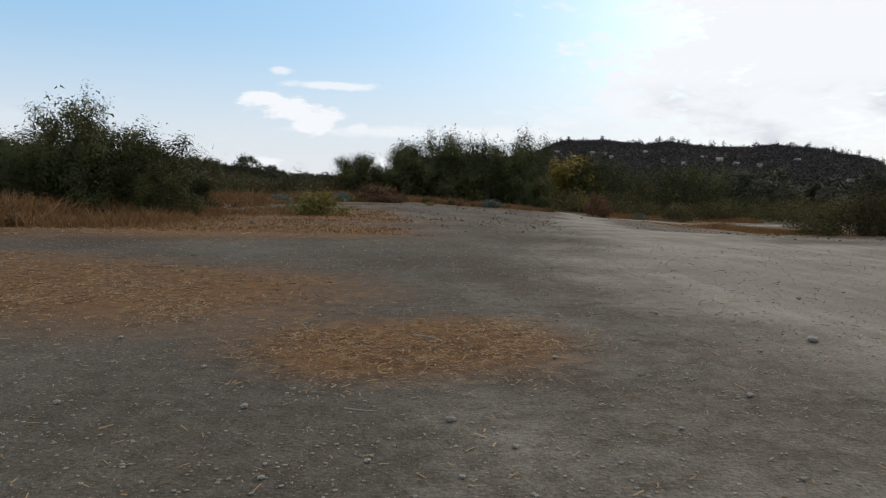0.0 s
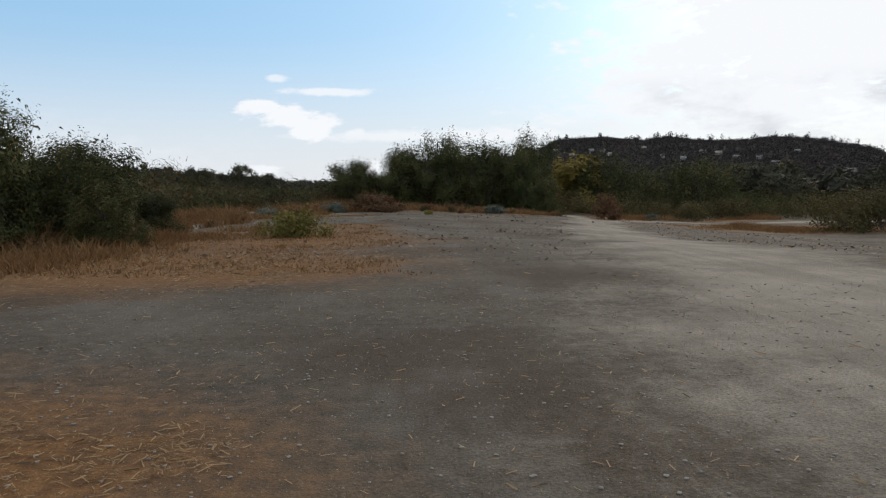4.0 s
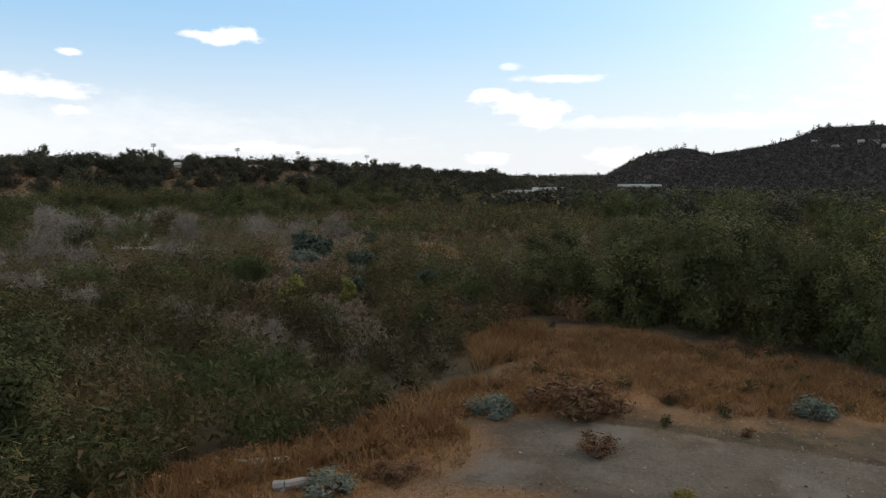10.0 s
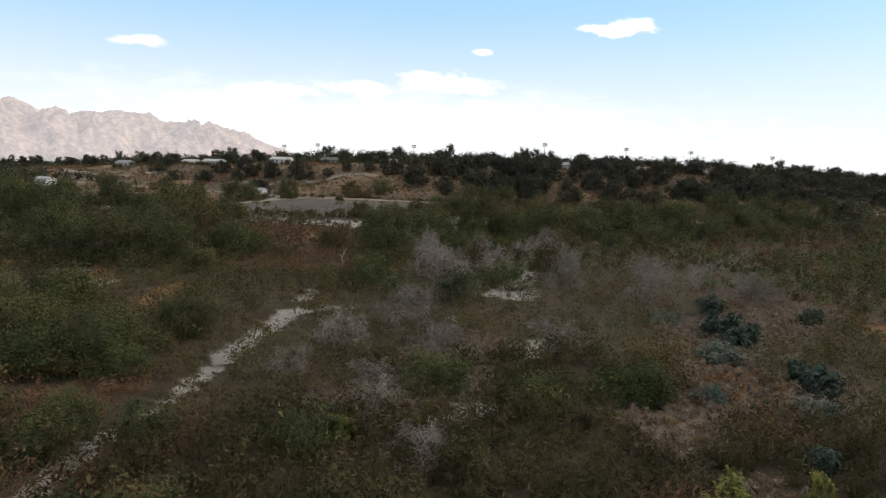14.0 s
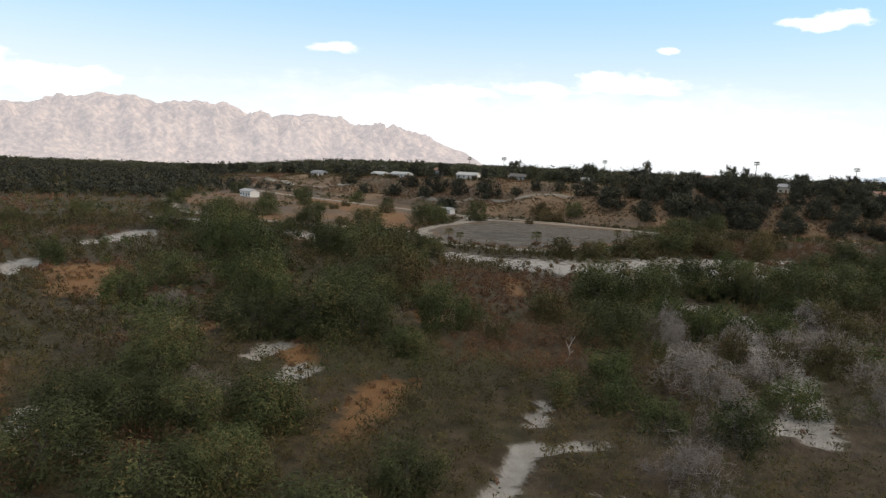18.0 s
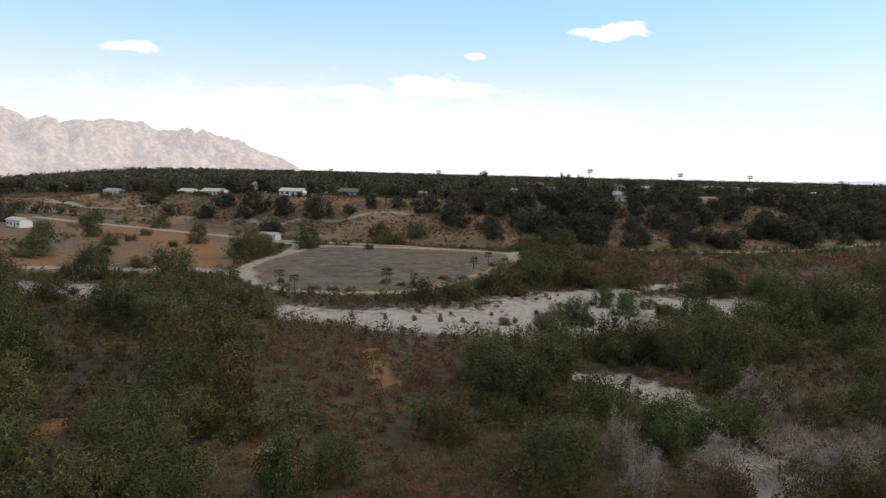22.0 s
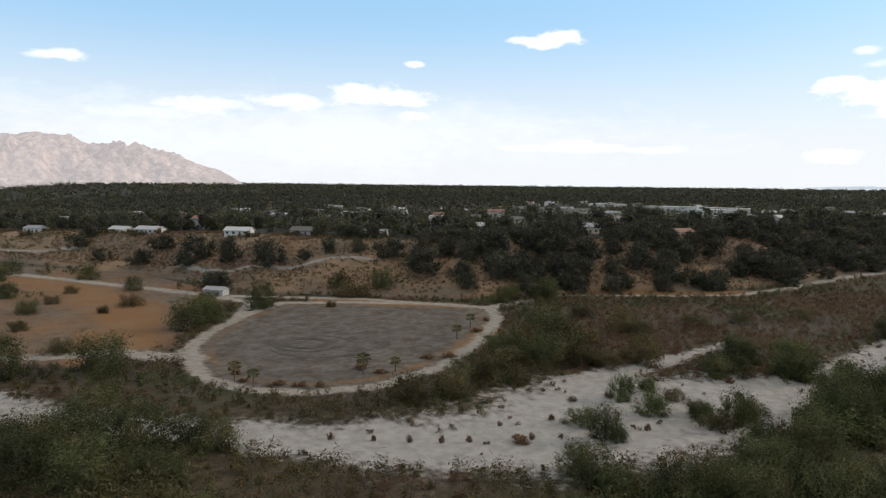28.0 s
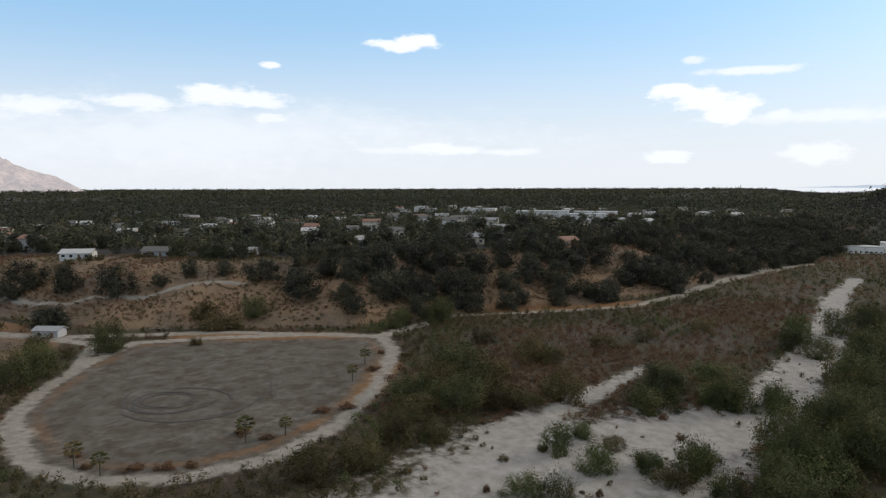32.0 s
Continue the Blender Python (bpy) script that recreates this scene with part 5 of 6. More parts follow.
def woods():
    r = np.random.RandomState(3)
    x, y = scatter((-1500, -100, 100, 1000), 8.5, 4, lambda x, y: (beyond(x, y, BLUFF) > 66) & (beyond(x, y, BLUFF) < 330) & (bumps(x, y, 26, 2) > 0.28) & ~yards(x, y))
    light = bumps(x, y, 22, 2) + 0.5 * r.rand(len(x)) > 0.78
    for sel, kind, name, label in ((light, "garden", "garden_trees", "dusty olive garden trees of the suburb"), (~light, "oak", "suburb_trees", "dark garden trees of the suburb")):
        brush(name, kind, x[sel], y[sel], r.uniform(0.5, 1.25, sel.sum()) ** 1.3, 9.5, 8.5, 60, 0.85, 0.55, 0.5, 61, label, "woods", 0.15, 12)
    x, y = scatter((-2300, -400, 500, 2300), 17, 5, lambda x, y: ((beyond(x, y, BLUFF) >= 330) | ((y > 990) & (beyond(x, y, BLUFF) > 60))) & (np.hypot(x + 100, y - 100) < 1900) & (bumps(x, y, 50, 2) > 0.25) & ~yards(x, y))
    light = bumps(x, y, 40, 2) + 0.6 * r.rand(len(x)) > 0.8
    for sel, kind, name in ((light, "garden", "plateau_gardens"), (~light, "oak", "plateau_trees")):
        brush(name, kind, x[sel], y[sel], r.uniform(0.6, 1.5, sel.sum()), 9, 12, 32, 1.5, 0.5, 0.4, 62, "tree canopy over the suburb", "woods", 0.15, 10)
    x, y = scatter((-4400, -700, 1500, 4500), 62, 6, lambda x, y: ((beyond(x, y, BLUFF) > 60) | (y > 1700)) & (np.hypot(x + 100, y - 100) >= 1850) & (np.hypot(x, y) < 4500))
    brush("far_trees", "garden", x, y, r.uniform(0.8, 1.3, len(x)), 8, 50, 30, 4.5, 0.4, 0.1, 63, "far tree canopy towards the horizon", "woods", 0.1, 10)
    x, y = scatter((-420, 130, 1000, 2000), 8.5, 7, lambda x, y: ((beyond(x, y, BLUFF) < -24) | (y > 800)) & (np.hypot(x, y) > 150) & (np.abs(np.degrees(np.arctan2(-x, y))) < 45) & (np.hypot(x, y) < 1750) & (x > -60 - 0.06 * y - 0.1 * np.clip(y - 780, 0, 2000)) & (bumps(x, y, 70, 3) > 0.16) & ((x > 70) | (y > 300)))
    low = np.hypot(x, y) < 960
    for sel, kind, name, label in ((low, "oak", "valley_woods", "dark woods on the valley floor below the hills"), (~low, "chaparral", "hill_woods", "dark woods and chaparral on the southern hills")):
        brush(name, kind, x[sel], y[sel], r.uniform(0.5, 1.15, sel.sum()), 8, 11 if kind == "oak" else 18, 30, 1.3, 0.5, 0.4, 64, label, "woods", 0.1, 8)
    x, y = scatter((-170, 900, 1000, 1750), 26, 8, lambda x, y: (np.abs(np.hypot(x, y) - 1590) < 70) & (x > -110) & (bumps(x, y, 60, 2) > 0.45))
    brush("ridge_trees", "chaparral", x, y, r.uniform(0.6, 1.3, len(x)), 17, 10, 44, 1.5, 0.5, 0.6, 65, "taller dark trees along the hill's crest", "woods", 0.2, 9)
    x, y = scatter((-2100, -250, -700, 200), 11, 18, lambda x, y: (beyond(x, y, BLUFF) > -20) & (beyond(x, y, BLUFF) < 70) & (bumps(x, y, 40, 2) > 0.3))
    brush("far_bluff_trees", "oak", x, y, r.uniform(0.5, 1.2, len(x)), 6, 10, 60, 0.9, 0.5, 0.5, 67, "dark trees and brush on the far bluff", "woods", 0.1, 9)
    x, y = scatter((-1900, -160, -430, 220), 11, 9, lambda x, y: (beyond(x, y, BLUFF) < -8) & (bumps(x, y, 60, 2) > 0.3) & ~inside(x, y, FLATS) & (reach(x, y, TRACKS) < 0.3))
    brush("valley_trees", "oak", x, y, r.uniform(0.5, 1.3, len(x)), 8, 9, 90, 0.8, 0.5, 0.5, 66, "scattered dark trees up the valley", "woods", 0.1, 9)
    x, y = scatter((-215, 728, -85, 1040), 8.5, 19, lambda x, y: (beyond(x, y, BLUFF) > -40) & (beyond(x, y, BLUFF) < 80) & (bumps(x, y, 30, 2) > 0.14))
    brush("bluff_end_trees", "oak", x, y, r.uniform(0.5, 1.2, len(x)), 8, 10, 40, 1.2, 0.5, 0.4, 68, "dark woods where the bluff runs out below the hills", "woods", 0.1, 8)


woods()


def grasses():
    """Dry grass and straw at the clearing."""
    r = np.random.RandomState(15)
    x, y = scatter((-34, 14, 60, 98), 0.42, 21, lambda x, y: (reach(x, y, STRAWS) + (bumps(x, y, 3, 3) - 0.5) * 0.7 > 0.5) & (y > 18))
    m = len(x)
    edge = np.clip(1.2 - 0.16 * np.abs(x - brink(y)), 0.18, 1.0) * np.where(x < brink(y) + 1.5, 1.0, 0.75)
    edge = np.maximum(edge, near_to(x, y, [(-6, 70, 4), (3, 73, 4), (-16, 52, 5), (22, 80, 5), (28, 66, 5), (-12, 29, 3), (38, 90, 5)]) * 0.8)
    edge = np.maximum(edge, 0.62 * ((y > 66) & (x < 12)))
    tall = edge * r.uniform(0.4, 1.0, m) * (0.4 + 1.1 * bumps(x, y, 2.2, 2))
    n = 13
    base = np.repeat(np.stack([x, y, height(x, y)], 1), n, 0) + np.concatenate([r.normal(size=(m * n, 2)) * 0.16, np.full((m * n, 1), -0.03)], 1)
    way = r.normal(size=(m * n, 3)) * (0.5, 0.5, 0.1) + (0, 0, 0.9)
    h = np.repeat(tall, n)[:, None]
    side = unit(np.cross(way, r.normal(size=(m * n, 3)))) * (0.012 + 0.035 * h)
    tip = base + way * h
    v = np.stack([base - side, base + side, tip], 1).reshape(-1, 3)
    tagged(new("dry_grass", mesh_of("dry_grass", v, np.arange(len(v)).reshape(-1, 3), LEAF["straw"])), "orange-brown dry grass along the bank and clearing", "grass", kind="stuff")
    # chips and leaf litter over the clearing
    x, y = scatter((-15, 20, 26, 76), 0.2, 28, lambda x, y: (x > brink(y)) & (r.rand(len(x)) < 0.1 + 0.5 * smooth(bumps(x, y, 5, 3), 0.45, 0.75)) & (reach(x, y, TRACKS) < 0.45))
    m = len(x)
    a, half = r.uniform(0, math.tau, m), 0.012 + 0.06 * r.rand(m) ** 2.5
    c = np.stack([x, y, height(x, y) + 0.012 + 0.3 * half], 1)
    u = np.stack([np.cos(a), np.sin(a), r.normal(size=m) * 0.3], 1) * half[:, None]
    p = np.stack([-np.sin(a), np.cos(a), r.normal(size=m) * 0.5], 1) * (half * r.uniform(0.15, 0.8, m))[:, None]
    v = np.stack([c - u - p, c + u - p, c + u + p, c - u + p], 1).reshape(-1, 3)
    tagged(new("dirt_litter", mesh_of("dirt_litter", v, np.arange(len(v)).reshape(-1, 4), LEAF["fawn"])), "dry leaf litter and chips strewn over the clearing", "litter", kind="stuff")
    # loose straw lying flat
    x, y = scatter((-11, 1.2, 5, 24), 0.026, 22, lambda x, y: (r.rand(len(x)) < 0.05 + 0.9 * smooth(np.maximum(reach(x, y, STRAWS), reach(x, y, [[(-0.65, 5.1, 0.9), (0.1, 5.35, 1.05)]])) + (bumps(x, y, 0.8, 3) - 0.5) * 0.8, 0.42, 0.8)) & (r.rand(len(x)) < np.clip(7.0 / (y + 2), 0, 1) ** 2))
    m = len(x)
    a, half = r.uniform(0, math.tau, m), (0.007 + 0.033 * r.rand(m) ** 2.1) * np.clip(0.7 + y / 14, 0.7, 2)
    c = np.stack([x, y, height(x, y) + r.uniform(0.004, 0.02, m)], 1)
    u = np.stack([np.cos(a), np.sin(a), r.normal(size=m) * 0.12], 1) * half[:, None]
    p = np.stack([-np.sin(a), np.cos(a), r.normal(size=m) * 0.4], 1) * (0.0014 + half * 0.06)[:, None]
    v = np.stack([c - u - p, c + u - p, c + u + p, c - u + p], 1).reshape(-1, 3)
    tagged(new("straw_litter", mesh_of("straw_litter", v, np.arange(len(v)).reshape(-1, 4), LEAF["chaff"])), "loose dry straw and wood chips scattered on dirt", "straw", kind="stuff")


grasses()


def pebble(seed, flat=0.6):
    bm = bmesh.new()
    bmesh.ops.create_icosphere(bm, subdivisions=1, radius=1.0)
    r = np.random.RandomState(seed)
    for v in bm.verts:
        v.co = Vector((v.co.x * r.uniform(0.75, 1.2), v.co.y * r.uniform(0.65, 1.0), v.co.z * flat * r.uniform(0.7, 1.1)))
    return bm


def gravel():
    r = np.random.RandomState(8)
    shape = []
    for k in range(5):
        bm = pebble(k, 0.45)
        bm.verts.index_update()
        shape.append((np.array([v.co for v in bm.verts]), np.array([[v.index for v in f.verts] for f in bm.faces])))
        bm.free()
    vs, fs, count = [], [], 0
    for k in range(14000):
        y = 1.2 + 15 * r.rand() ** 1.7
        x = r.uniform(-0.9, 0.9) * (y + 1)
        s = (0.003 + 0.008 * r.rand() ** 3) * (1 + 0.1 * y)
        v, f = shape[k % 5]
        a = r.uniform(0, math.tau)
        turn = np.array([[math.cos(a), -math.sin(a), 0], [math.sin(a), math.cos(a), 0], [0, 0, 1]])
        vs.append(v @ turn.T * s + (x, y, float(height(x, y)) + s * 0.25))
        fs.append(f + count)
        count += len(v)
    tagged(new("gravel", mesh_of("gravel", np.concatenate(vs), np.concatenate(fs), STONE)), "small grey gravel strewn over the dirt", "gravel", kind="stuff")
    shapes = [from_bm("stone", pebble(20 + k), STONE) for k in range(4)]
    spots = [(0.06, 3.45, 0.05), (-1.02, 3.6, 0.045), (0.8, 4.85, 0.04), (-0.3, 2.9, 0.03), (0.35, 3.1, 0.035), (-1.5, 4.4, 0.035), (-2.0, 3.6, 0.04), (1.2, 3.4, 0.03), (1.8, 4.0, 0.045), (2.4, 5.2, 0.04), (-0.7, 2.7, 0.03), (0.1, 2.75, 0.03),
             (3.0, 5.6, 0.09), (2.1, 6.8, 0.05), (-2.4, 5.2, 0.04), (-1.1, 6.3, 0.04), (1.1, 6.6, 0.04), (4.1, 8.0, 0.06), (-3.0, 4.2, 0.05), (1.5, 2.8, 0.03)]
    for k, (x, y, s) in enumerate(spots):
        ob = tagged(new("stone", shapes[k % 4]), "small pale angular stone lying on dirt", "stone", "loose stones")
        ob.matrix_basis = pose(x, y, float(height(x, y)) + s * 0.3, 0, 0, 77 * k) @ Matrix.Diagonal((s * 0.6, s * 0.6, s * 0.6, 1))


STONE = plain_material("stone", (0.1, 0.09, 0.076), (0.4, 0.37, 0.325), 2.0, 0.9, 0.3)
gravel()


def stick(name, a, b, ra, rb, label, category, bends=4, twigs=0, material=None):
    """A bent branch or log from a to b, with short side twigs as parts."""
    r = np.random.RandomState(int(abs(a[0] * 31 + a[1] * 7)))
    ob = tagged(new(name), label, category)
    a, b = np.array(a, float), np.array(b, float)
    pts = [a + (b - a) * k / bends + (r.normal(size=3) * 0.04 * np.linalg.norm(b - a) * (0 < k < bends)) * (1, 1, 0.4) for k in range(bends + 1)]
    bm = bmesh.new()
    for k in range(bends):
        f, g = k / bends, (k + 1) / bends
        limb(bm, pts[k] - a, pts[k + 1] - a, ra + (rb - ra) * f, ra + (rb - ra) * g, 8)
    part("stem", from_bm("stem", bm, material or WOOD), ob)
    for k in range(twigs):
        c = pts[1 + k % (bends - 1)] - a
        bm = bmesh.new()
        limb(bm, c, c + r.normal(size=3) * (0.5, 0.5, 0.3) + (0, 0, 0.3), rb, rb * 0.4, 5)
        part("twig", from_bm("twig", bm, material or WOOD), ob)
    ob.location = (a[0], a[1], float(height(a[0], a[1])) + ra * 0.6)


stick("log", (-14.9, 56.0, 0), (-13.2, 56.9, 0.1), 0.2, 0.15, "grey weathered log lying in dry grass", "log", 4, 1)
stick("log", (-16.9, 57.5, 0), (-15.6, 58.2, 0.1), 0.17, 0.12, "short grey weathered log lying in dry grass", "log", 4, 1)
stick("dead_branch", (-14.9, 49.4, 0), (-13.4, 50.2, 0.2), 0.06, 0.03, "bleached forked branch on the bank", "branch", 4, 4)
stick("dead_branch", (-15.2, 50.6, 0), (-14.0, 51.4, 0.4), 0.05, 0.02, "bleached forked branch on the bank", "branch", 4, 4)
stick("dead_branch", (-23.5, 57.0, 0), (-20.5, 58.5, 0.8), 0.05, 0.02, "bare pale branch in the scrub", "branch", 4, 3)
stick("stick", (-0.22, 5.55, 0), (0.02, 5.3, 0.01), 0.008, 0.005, "thin pale stick lying on straw", "stick", 3)
stick("stick", (-0.5, 3.62, 0), (-0.32, 3.58, 0.0), 0.006, 0.003, "short brown stick lying on dirt", "stick", 3)
stick("snag", (-114, 118, 0), (-113.4, 118.6, 3.4), 0.12, 0.05, "bleached dead snag with bare arms", "snag", 4, 6)
for k, (x, y) in enumerate(((4.9, 55.0), (5.3, 55.3), (5.6, 54.8), (19.4, 68.2), (19.9, 68.5), (12, 61), (3.4, 58.6), (-8.6, 39.0), (-8.3, 39.3), (-5.6, 35.4))):
    ob = tagged(new("dirt_clod", from_bm("clod", pebble(60 + k, 0.8), BARK)), "dark lumpy clod on pale dirt", "clod", "clods on the dirt")
    ob.matrix_basis = pose(x, y, float(height(x, y)) + 0.04, 0, 0, 50 * k) @ Matrix.Diagonal((0.16, 0.13, 0.12, 1))


def box(bm, x0, y0, z0, x1, y1, z1):
    m = Matrix.Translation(((x0 + x1) / 2, (y0 + y1) / 2, (z0 + z1) / 2)) @ Matrix.Diagonal((x1 - x0, y1 - y0, z1 - z0, 1))
    return bmesh.ops.create_cube(bm, size=1.0, matrix=m)["verts"]


def timber():
    ob = tagged(new("timber_edging"), "long weathered grey timbers edging the dirt clearing", "timber")
    for k, (y0, y1, lift) in enumerate(((-5.4, -1.2, 0.0), (-1.1, 2.0, 0.02), (2.1, 5.2, 0.0))):
        bm = bmesh.new()
        box(bm, -0.11, y0, -0.1, 0.11, y1, 0.14)
        bmesh.ops.bevel(bm, geom=bm.edges[:], offset=0.02, segments=1, affect="EDGES")
        t = part("timber", from_bm("timber", bm, WOOD), ob)
        t.location, t.rotation_euler = (0.05 * (k - 1), 0, lift), (0, 0, radians(1.2 * (k - 1)))
    ob.matrix_basis = pose(-11.8, 40.6, float(height(-11.8, 40.6)) + 0.03, 0, 0, 1)


timber()


# ---------------------------------------------------------------- houses
def house_kit():
    kit = {
        "wall": [plain_material("stucco_" + n, tuple(v * 0.85 for v in c), c, 0.8, 0.9, 0.1) for n, c in (("white", (0.66, 0.64, 0.6)), ("cream", (0.6, 0.53, 0.42)), ("grey", (0.42, 0.42, 0.42)))],
        "roof": [plain_material("roof_" + n, tuple(v * 0.6 for v in c), c, 1.5, 0.85, 0.3, stretch=(1, 6, 1)) for n, c in (("grey", (0.3, 0.3, 0.3)), ("pale", (0.46, 0.45, 0.43)), ("tile", (0.24, 0.13, 0.09)), ("dark", (0.12, 0.11, 0.1)))],
        "glass": plain_material("window_glass", (0.02, 0.025, 0.03), (0.05, 0.06, 0.07), 1.0, 0.08, 0.0),
        "trim": plain_material("white_trim", (0.65, 0.64, 0.62), (0.8, 0.79, 0.77), 2.0, 0.6, 0.0),
        "door": plain_material("door_paint", (0.1, 0.06, 0.04), (0.2, 0.1, 0.06), 2.0, 0.5, 0.1),
    }
    return kit


KIT = house_kit()


def house(x, y, wide, deep, tall, turn, wall, roof, label, group="houses of the suburb", flat=False):
    """A low house: walls, a gabled or flat roof with eaves, door and framed windows."""
    ob = tagged(new("house"), label, "house", group)
    bm = bmesh.new()
    box(bm, -wide / 2, -deep / 2, -2.0, wide / 2, deep / 2, tall)
    part("wall", from_bm("wall", bm, KIT["wall"][wall]), ob)
    bm = bmesh.new()
    e, rise = 0.5, 0.0 if flat else deep * 0.2
    if flat:
        box(bm, -wide / 2 - 0.2, -deep / 2 - 0.2, tall, wide / 2 + 0.2, deep / 2 + 0.2, tall + 0.35)
    else:
        rows_ = [(-deep / 2 - e, tall - 0.1), (0, tall + rise), (deep / 2 + e, tall - 0.1)]
        up = [[bm.verts.new((sx * (wide / 2 + e), yy, zz + dz)) for yy, zz in rows_] for sx in (-1, 1) for dz in (0.0, 0.22)]
        a0, a1, b0, b1 = up
        for k in range(2):
            bm.faces.new((a1[k], b1[k], b1[k + 1], a1[k + 1])), bm.faces.new((a0[k], a0[k + 1], b0[k + 1], b0[k]))
            bm.faces.new((a0[k], a1[k], a1[k + 1], a0[k + 1])), bm.faces.new((b0[k], b0[k + 1], b1[k + 1], b1[k]))
        bm.faces.new((a0[0], b0[0], b1[0], a1[0])), bm.faces.new((a0[2], a1[2], b1[2], b0[2]))
    part("roof", from_bm("roof", bm, KIT["roof"][roof]), ob)
    if not flat:
        for sx in (-1, 1):
            bm = bmesh.new()
            ends = [[bm.verts.new((sx * (wide / 2 - inset), yy, zz)) for yy, zz in ((-deep / 2, tall), (deep / 2, tall), (0, tall + rise))] for inset in (0.02, 0.2)]
            bm.faces.new(ends[0]), bm.faces.new(ends[1])
            for k in range(3):
                bm.faces.new((ends[0][k], ends[0][(k + 1) % 3], ends[1][(k + 1) % 3], ends[1][k]))
            part("gable", from_bm("gable", bm, KIT["wall"][wall]), ob)
    count = max(2, round(wide / 3.2))
    for k in range(count):
        c = -wide / 2 + wide * (k + 0.5) / count
        if k == count // 2:
            bm = bmesh.new()
            box(bm, c - 0.5, -deep / 2 - 0.06, 0, c + 0.5, -deep / 2 + 0.02, 2.05)
            part("door", from_bm("door", bm, KIT["door"]), ob)
            continue
        bm = bmesh.new()
        box(bm, c - 0.8, -deep / 2 - 0.07, 0.85, c + 0.8, -deep / 2 + 0.02, 2.15)
        win = part("window", from_bm("window_frame", bm, KIT["trim"]), ob)
        bm = bmesh.new()
        box(bm, c - 0.7, -deep / 2 - 0.09, 0.95, c + 0.7, -deep / 2 - 0.06, 2.05)
        part("pane", from_bm("pane", bm, KIT["glass"]), win)
    ob.matrix_basis = pose(x, y, float(height(x, y)) + 0.1 - (0.5 if tall < 3 else 0), 0, 0, turn)
    return ob


hedge = []
for hx, hy in HOMES[:9]:
    u, v = -120 - hx, 100 - hy
    s = math.hypot(u, v)
    for side in (-8, -4.5, 4, 8.5):
        hedge.append((hx + u / s * 9 - v / s * side, hy + v / s * 9 + u / s * side, rng.uniform(3, 5.5), rng.uniform(1.6, 3.6)))
plant("dull", hedge, "dusty garden shrub before a house on the bluff", "shrub", "garden shrubs on the bluff")
HOUSES = [(-430, 279, 13, 8, 2.5, 38, 0, 1, "white low house with pale roof on the bluff's edge"), (-402, 300, 13, 9, 2.4, 35, 2, 3, "grey low house with dark roof behind lawn"),
          (-368, 318, 11, 8, 2.4, 36, 2, 0, "low house with grey roof on the bluff's edge"), (-281, 417, 12, 9, 2.6, 62, 0, 1, "white low house with pale roof on the bluff's edge"),
          (-269, 446, 11, 9, 2.8, 68, 1, 2, "cream house with red tile roof on the bluff's edge"), (-253, 500, 10, 9, 4, 70, 1, 2, "cream house with red tile roof among trees"),
          (-500, 264, 15, 8, 2.5, 26, 0, 1, "white low house with pale roof on the bluff's edge"), (-520, 256, 12, 8, 2.5, 22, 0, 1, "white low house with pale roof on the bluff's edge"),
          (-590, 232, 13, 8, 2.6, 22, 0, 0, "white low house with grey roof on the bluff's edge")]
for h in HOUSES:
    house(*h)
for x, y in HOMES[9:]:
    two = rng.rand() < 0.4
    house(x, y, rng.uniform(9, 13), rng.uniform(7, 10), (5.8 if two else 3.6), rng.uniform(20, 60), rng.choice([0, 1, 1, 2]), rng.choice([0, 1, 2, 3, 3]),
          ("two-storey" if two else "low") + " pale stucco house half hidden by garden trees")
for x, y, w in ((-391, 688, 46), (-350, 712, 38), (-520, 800, 40), (-330, 640, 30)):
    house(x, y, w, 18, 8.5, 20, 0, 1, "long white flat-roofed commercial building among trees", flat=True)
for x, y, w, t in ((-146, 690, 34, 5), (-116, 702, 30, 7), (-45, 940, 52, 9)):
    house(x, y, w, 14, t, 4, 0, 1, "long white flat-roofed building below the hills", "buildings below the hills", True)
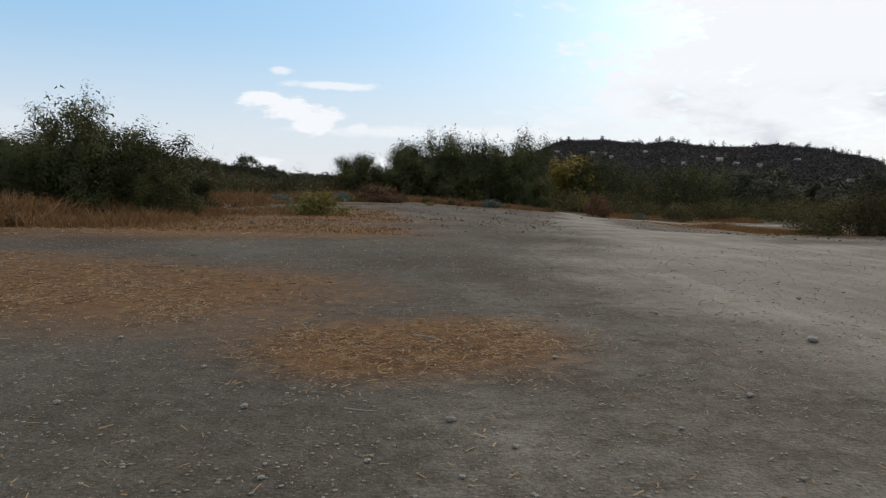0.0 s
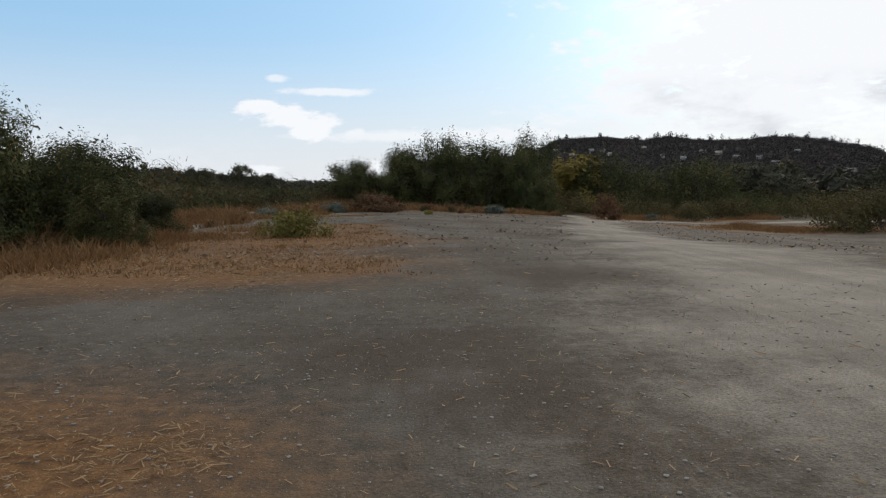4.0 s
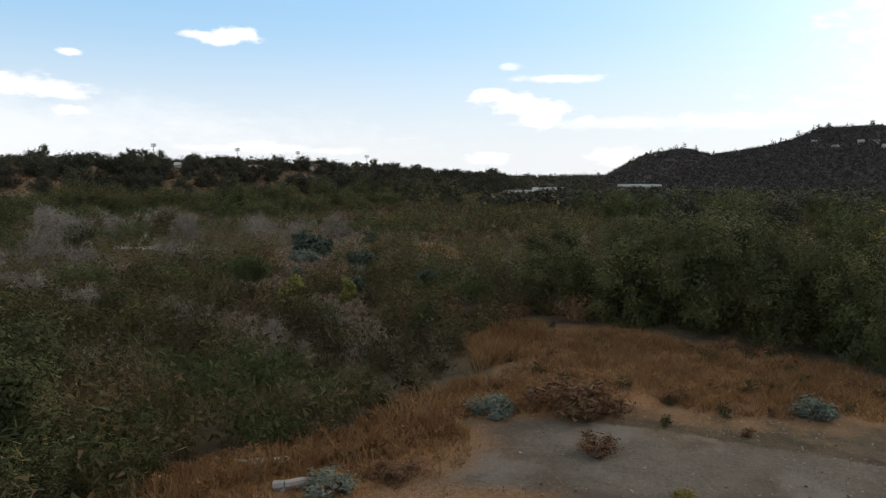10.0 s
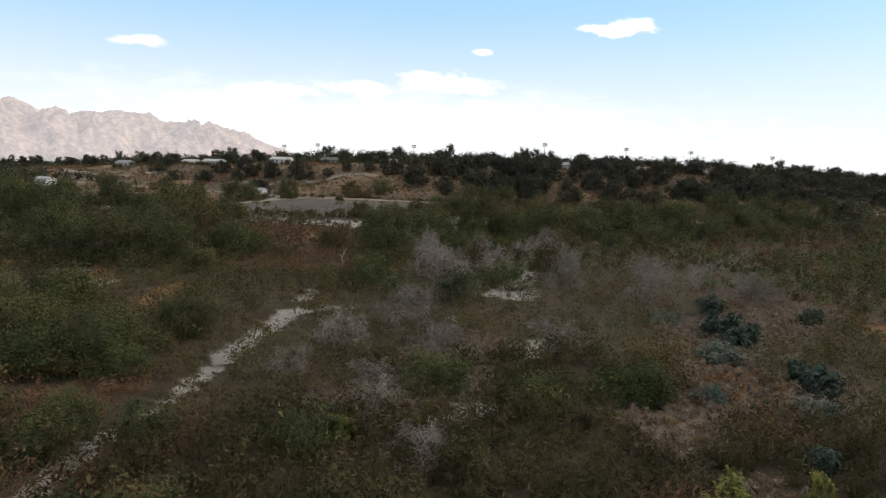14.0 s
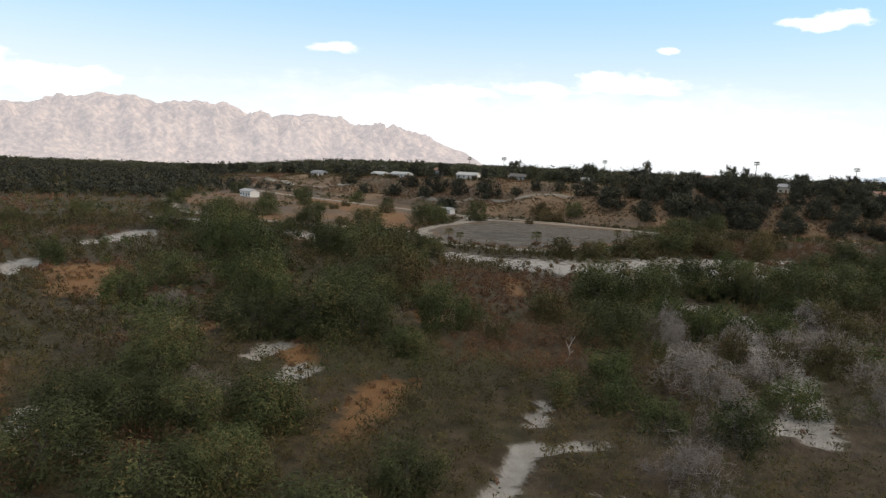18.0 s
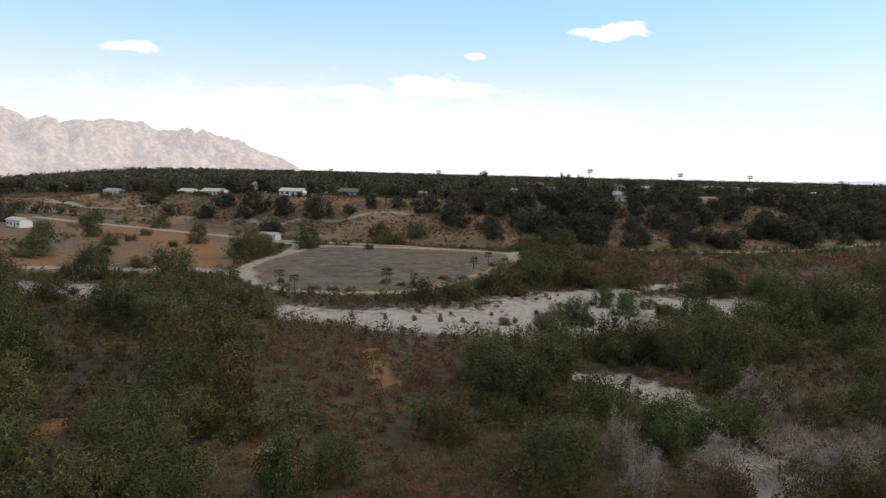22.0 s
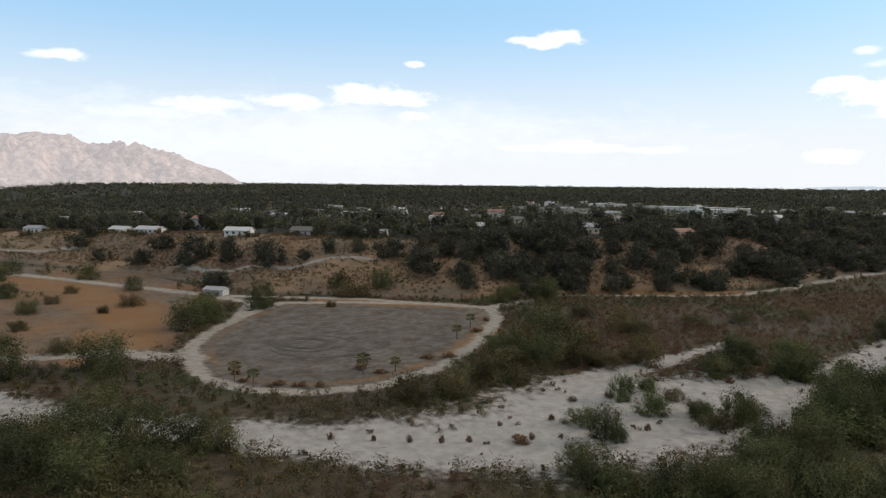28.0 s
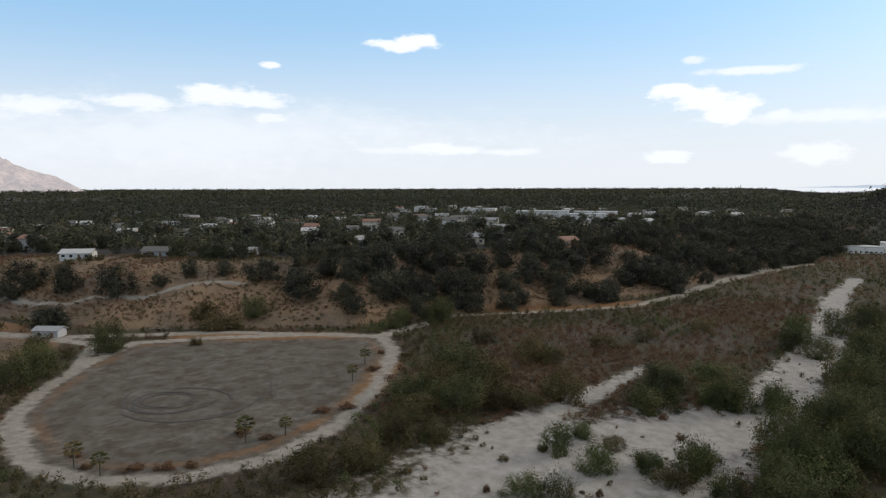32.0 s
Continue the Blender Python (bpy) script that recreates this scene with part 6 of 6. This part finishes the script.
for az, el in ((-10.3, 2.6), (-11.8, 2.7), (-12.7, 2.8), (-15.8, 2.9), (-20.1, 2.6), (-21.2, 2.4), (-22.4, 2.1), (-25.1, 1.6), (-18.7, 2.0), (-9.0, 2.9), (1.5, 2.0), (-29.9, 0.9), (-13.2, 2.5), (-24.0, 1.9), (-26.5, 2.4), (-17.2, 2.3)):
    rr = np.arange(1000, 1700, 10.0)
    hx, hy = -np.sin(radians(az)) * rr, np.cos(radians(az)) * rr
    hit = np.nonzero(height(hx, hy) > 8 + rr * math.tan(radians(el)))[0]
    if len(hit):
        house(hx[hit[0]], hy[hit[0]], rng.uniform(7, 12), 8, rng.choice([3, 5]), az + rng.uniform(-30, 30), rng.choice([1, 2, 2]), rng.choice([0, 3]), "pale hillside house among dark trees", "houses on the hill")
house(-354, 224, 8, 5, 2.6, 30, 2, 0, "small grey shed beside the dirt road", "sheds in the valley")
house(-466, 150, 13, 6, 3.2, 15, 0, 1, "white utility shed on dry ground", "sheds in the valley")


def tyre_marks():
    """Dark rings left by wheels on the oval's dirt, as thin ribbons."""
    r = np.random.RandomState(4)
    mat = plain_material("churned_dirt", (0.03, 0.025, 0.021), (0.075, 0.063, 0.053), 0.6, 0.95, 0.2)
    for k, (cx, cy, rad, span) in enumerate(((-265, 202, 5.0, 5.6), (-265.5, 202, 6.1, 6.2), (-264, 201, 7.2, 4.2), (-266, 204, 10.5, 3.4), (-262, 206, 15, 2.6), (-268, 206, 21, 1.9), (-262, 200, 12.5, 2.0))):
        a = np.linspace(0, span, 70) + k * 1.1
        rr = rad * (1 + 0.05 * np.sin(2 * a + k)) + np.cumsum(r.normal(size=70)) * 0.03
        w = 0.32 * (0.6 + 0.5 * np.sin(np.linspace(0, math.pi, 70)))
        rim = [np.stack([cx + np.cos(a) * (rr + e) * 1.1, cy + np.sin(a) * (rr + e)], 1) for e in (-w, w)]
        v = np.stack([np.concatenate([q, (height(q[:, 0], q[:, 1]) + 0.1)[:, None]], 1) for q in rim], 1).reshape(-1, 3)
        i = np.arange(69) * 2
        tagged(new("tyre_mark", mesh_of("tyre_mark", v, np.stack([i, i + 1, i + 3, i + 2], 1), mat)), "curved dark tyre mark on the dirt oval", "tyre mark", kind="structure")


tyre_marks()
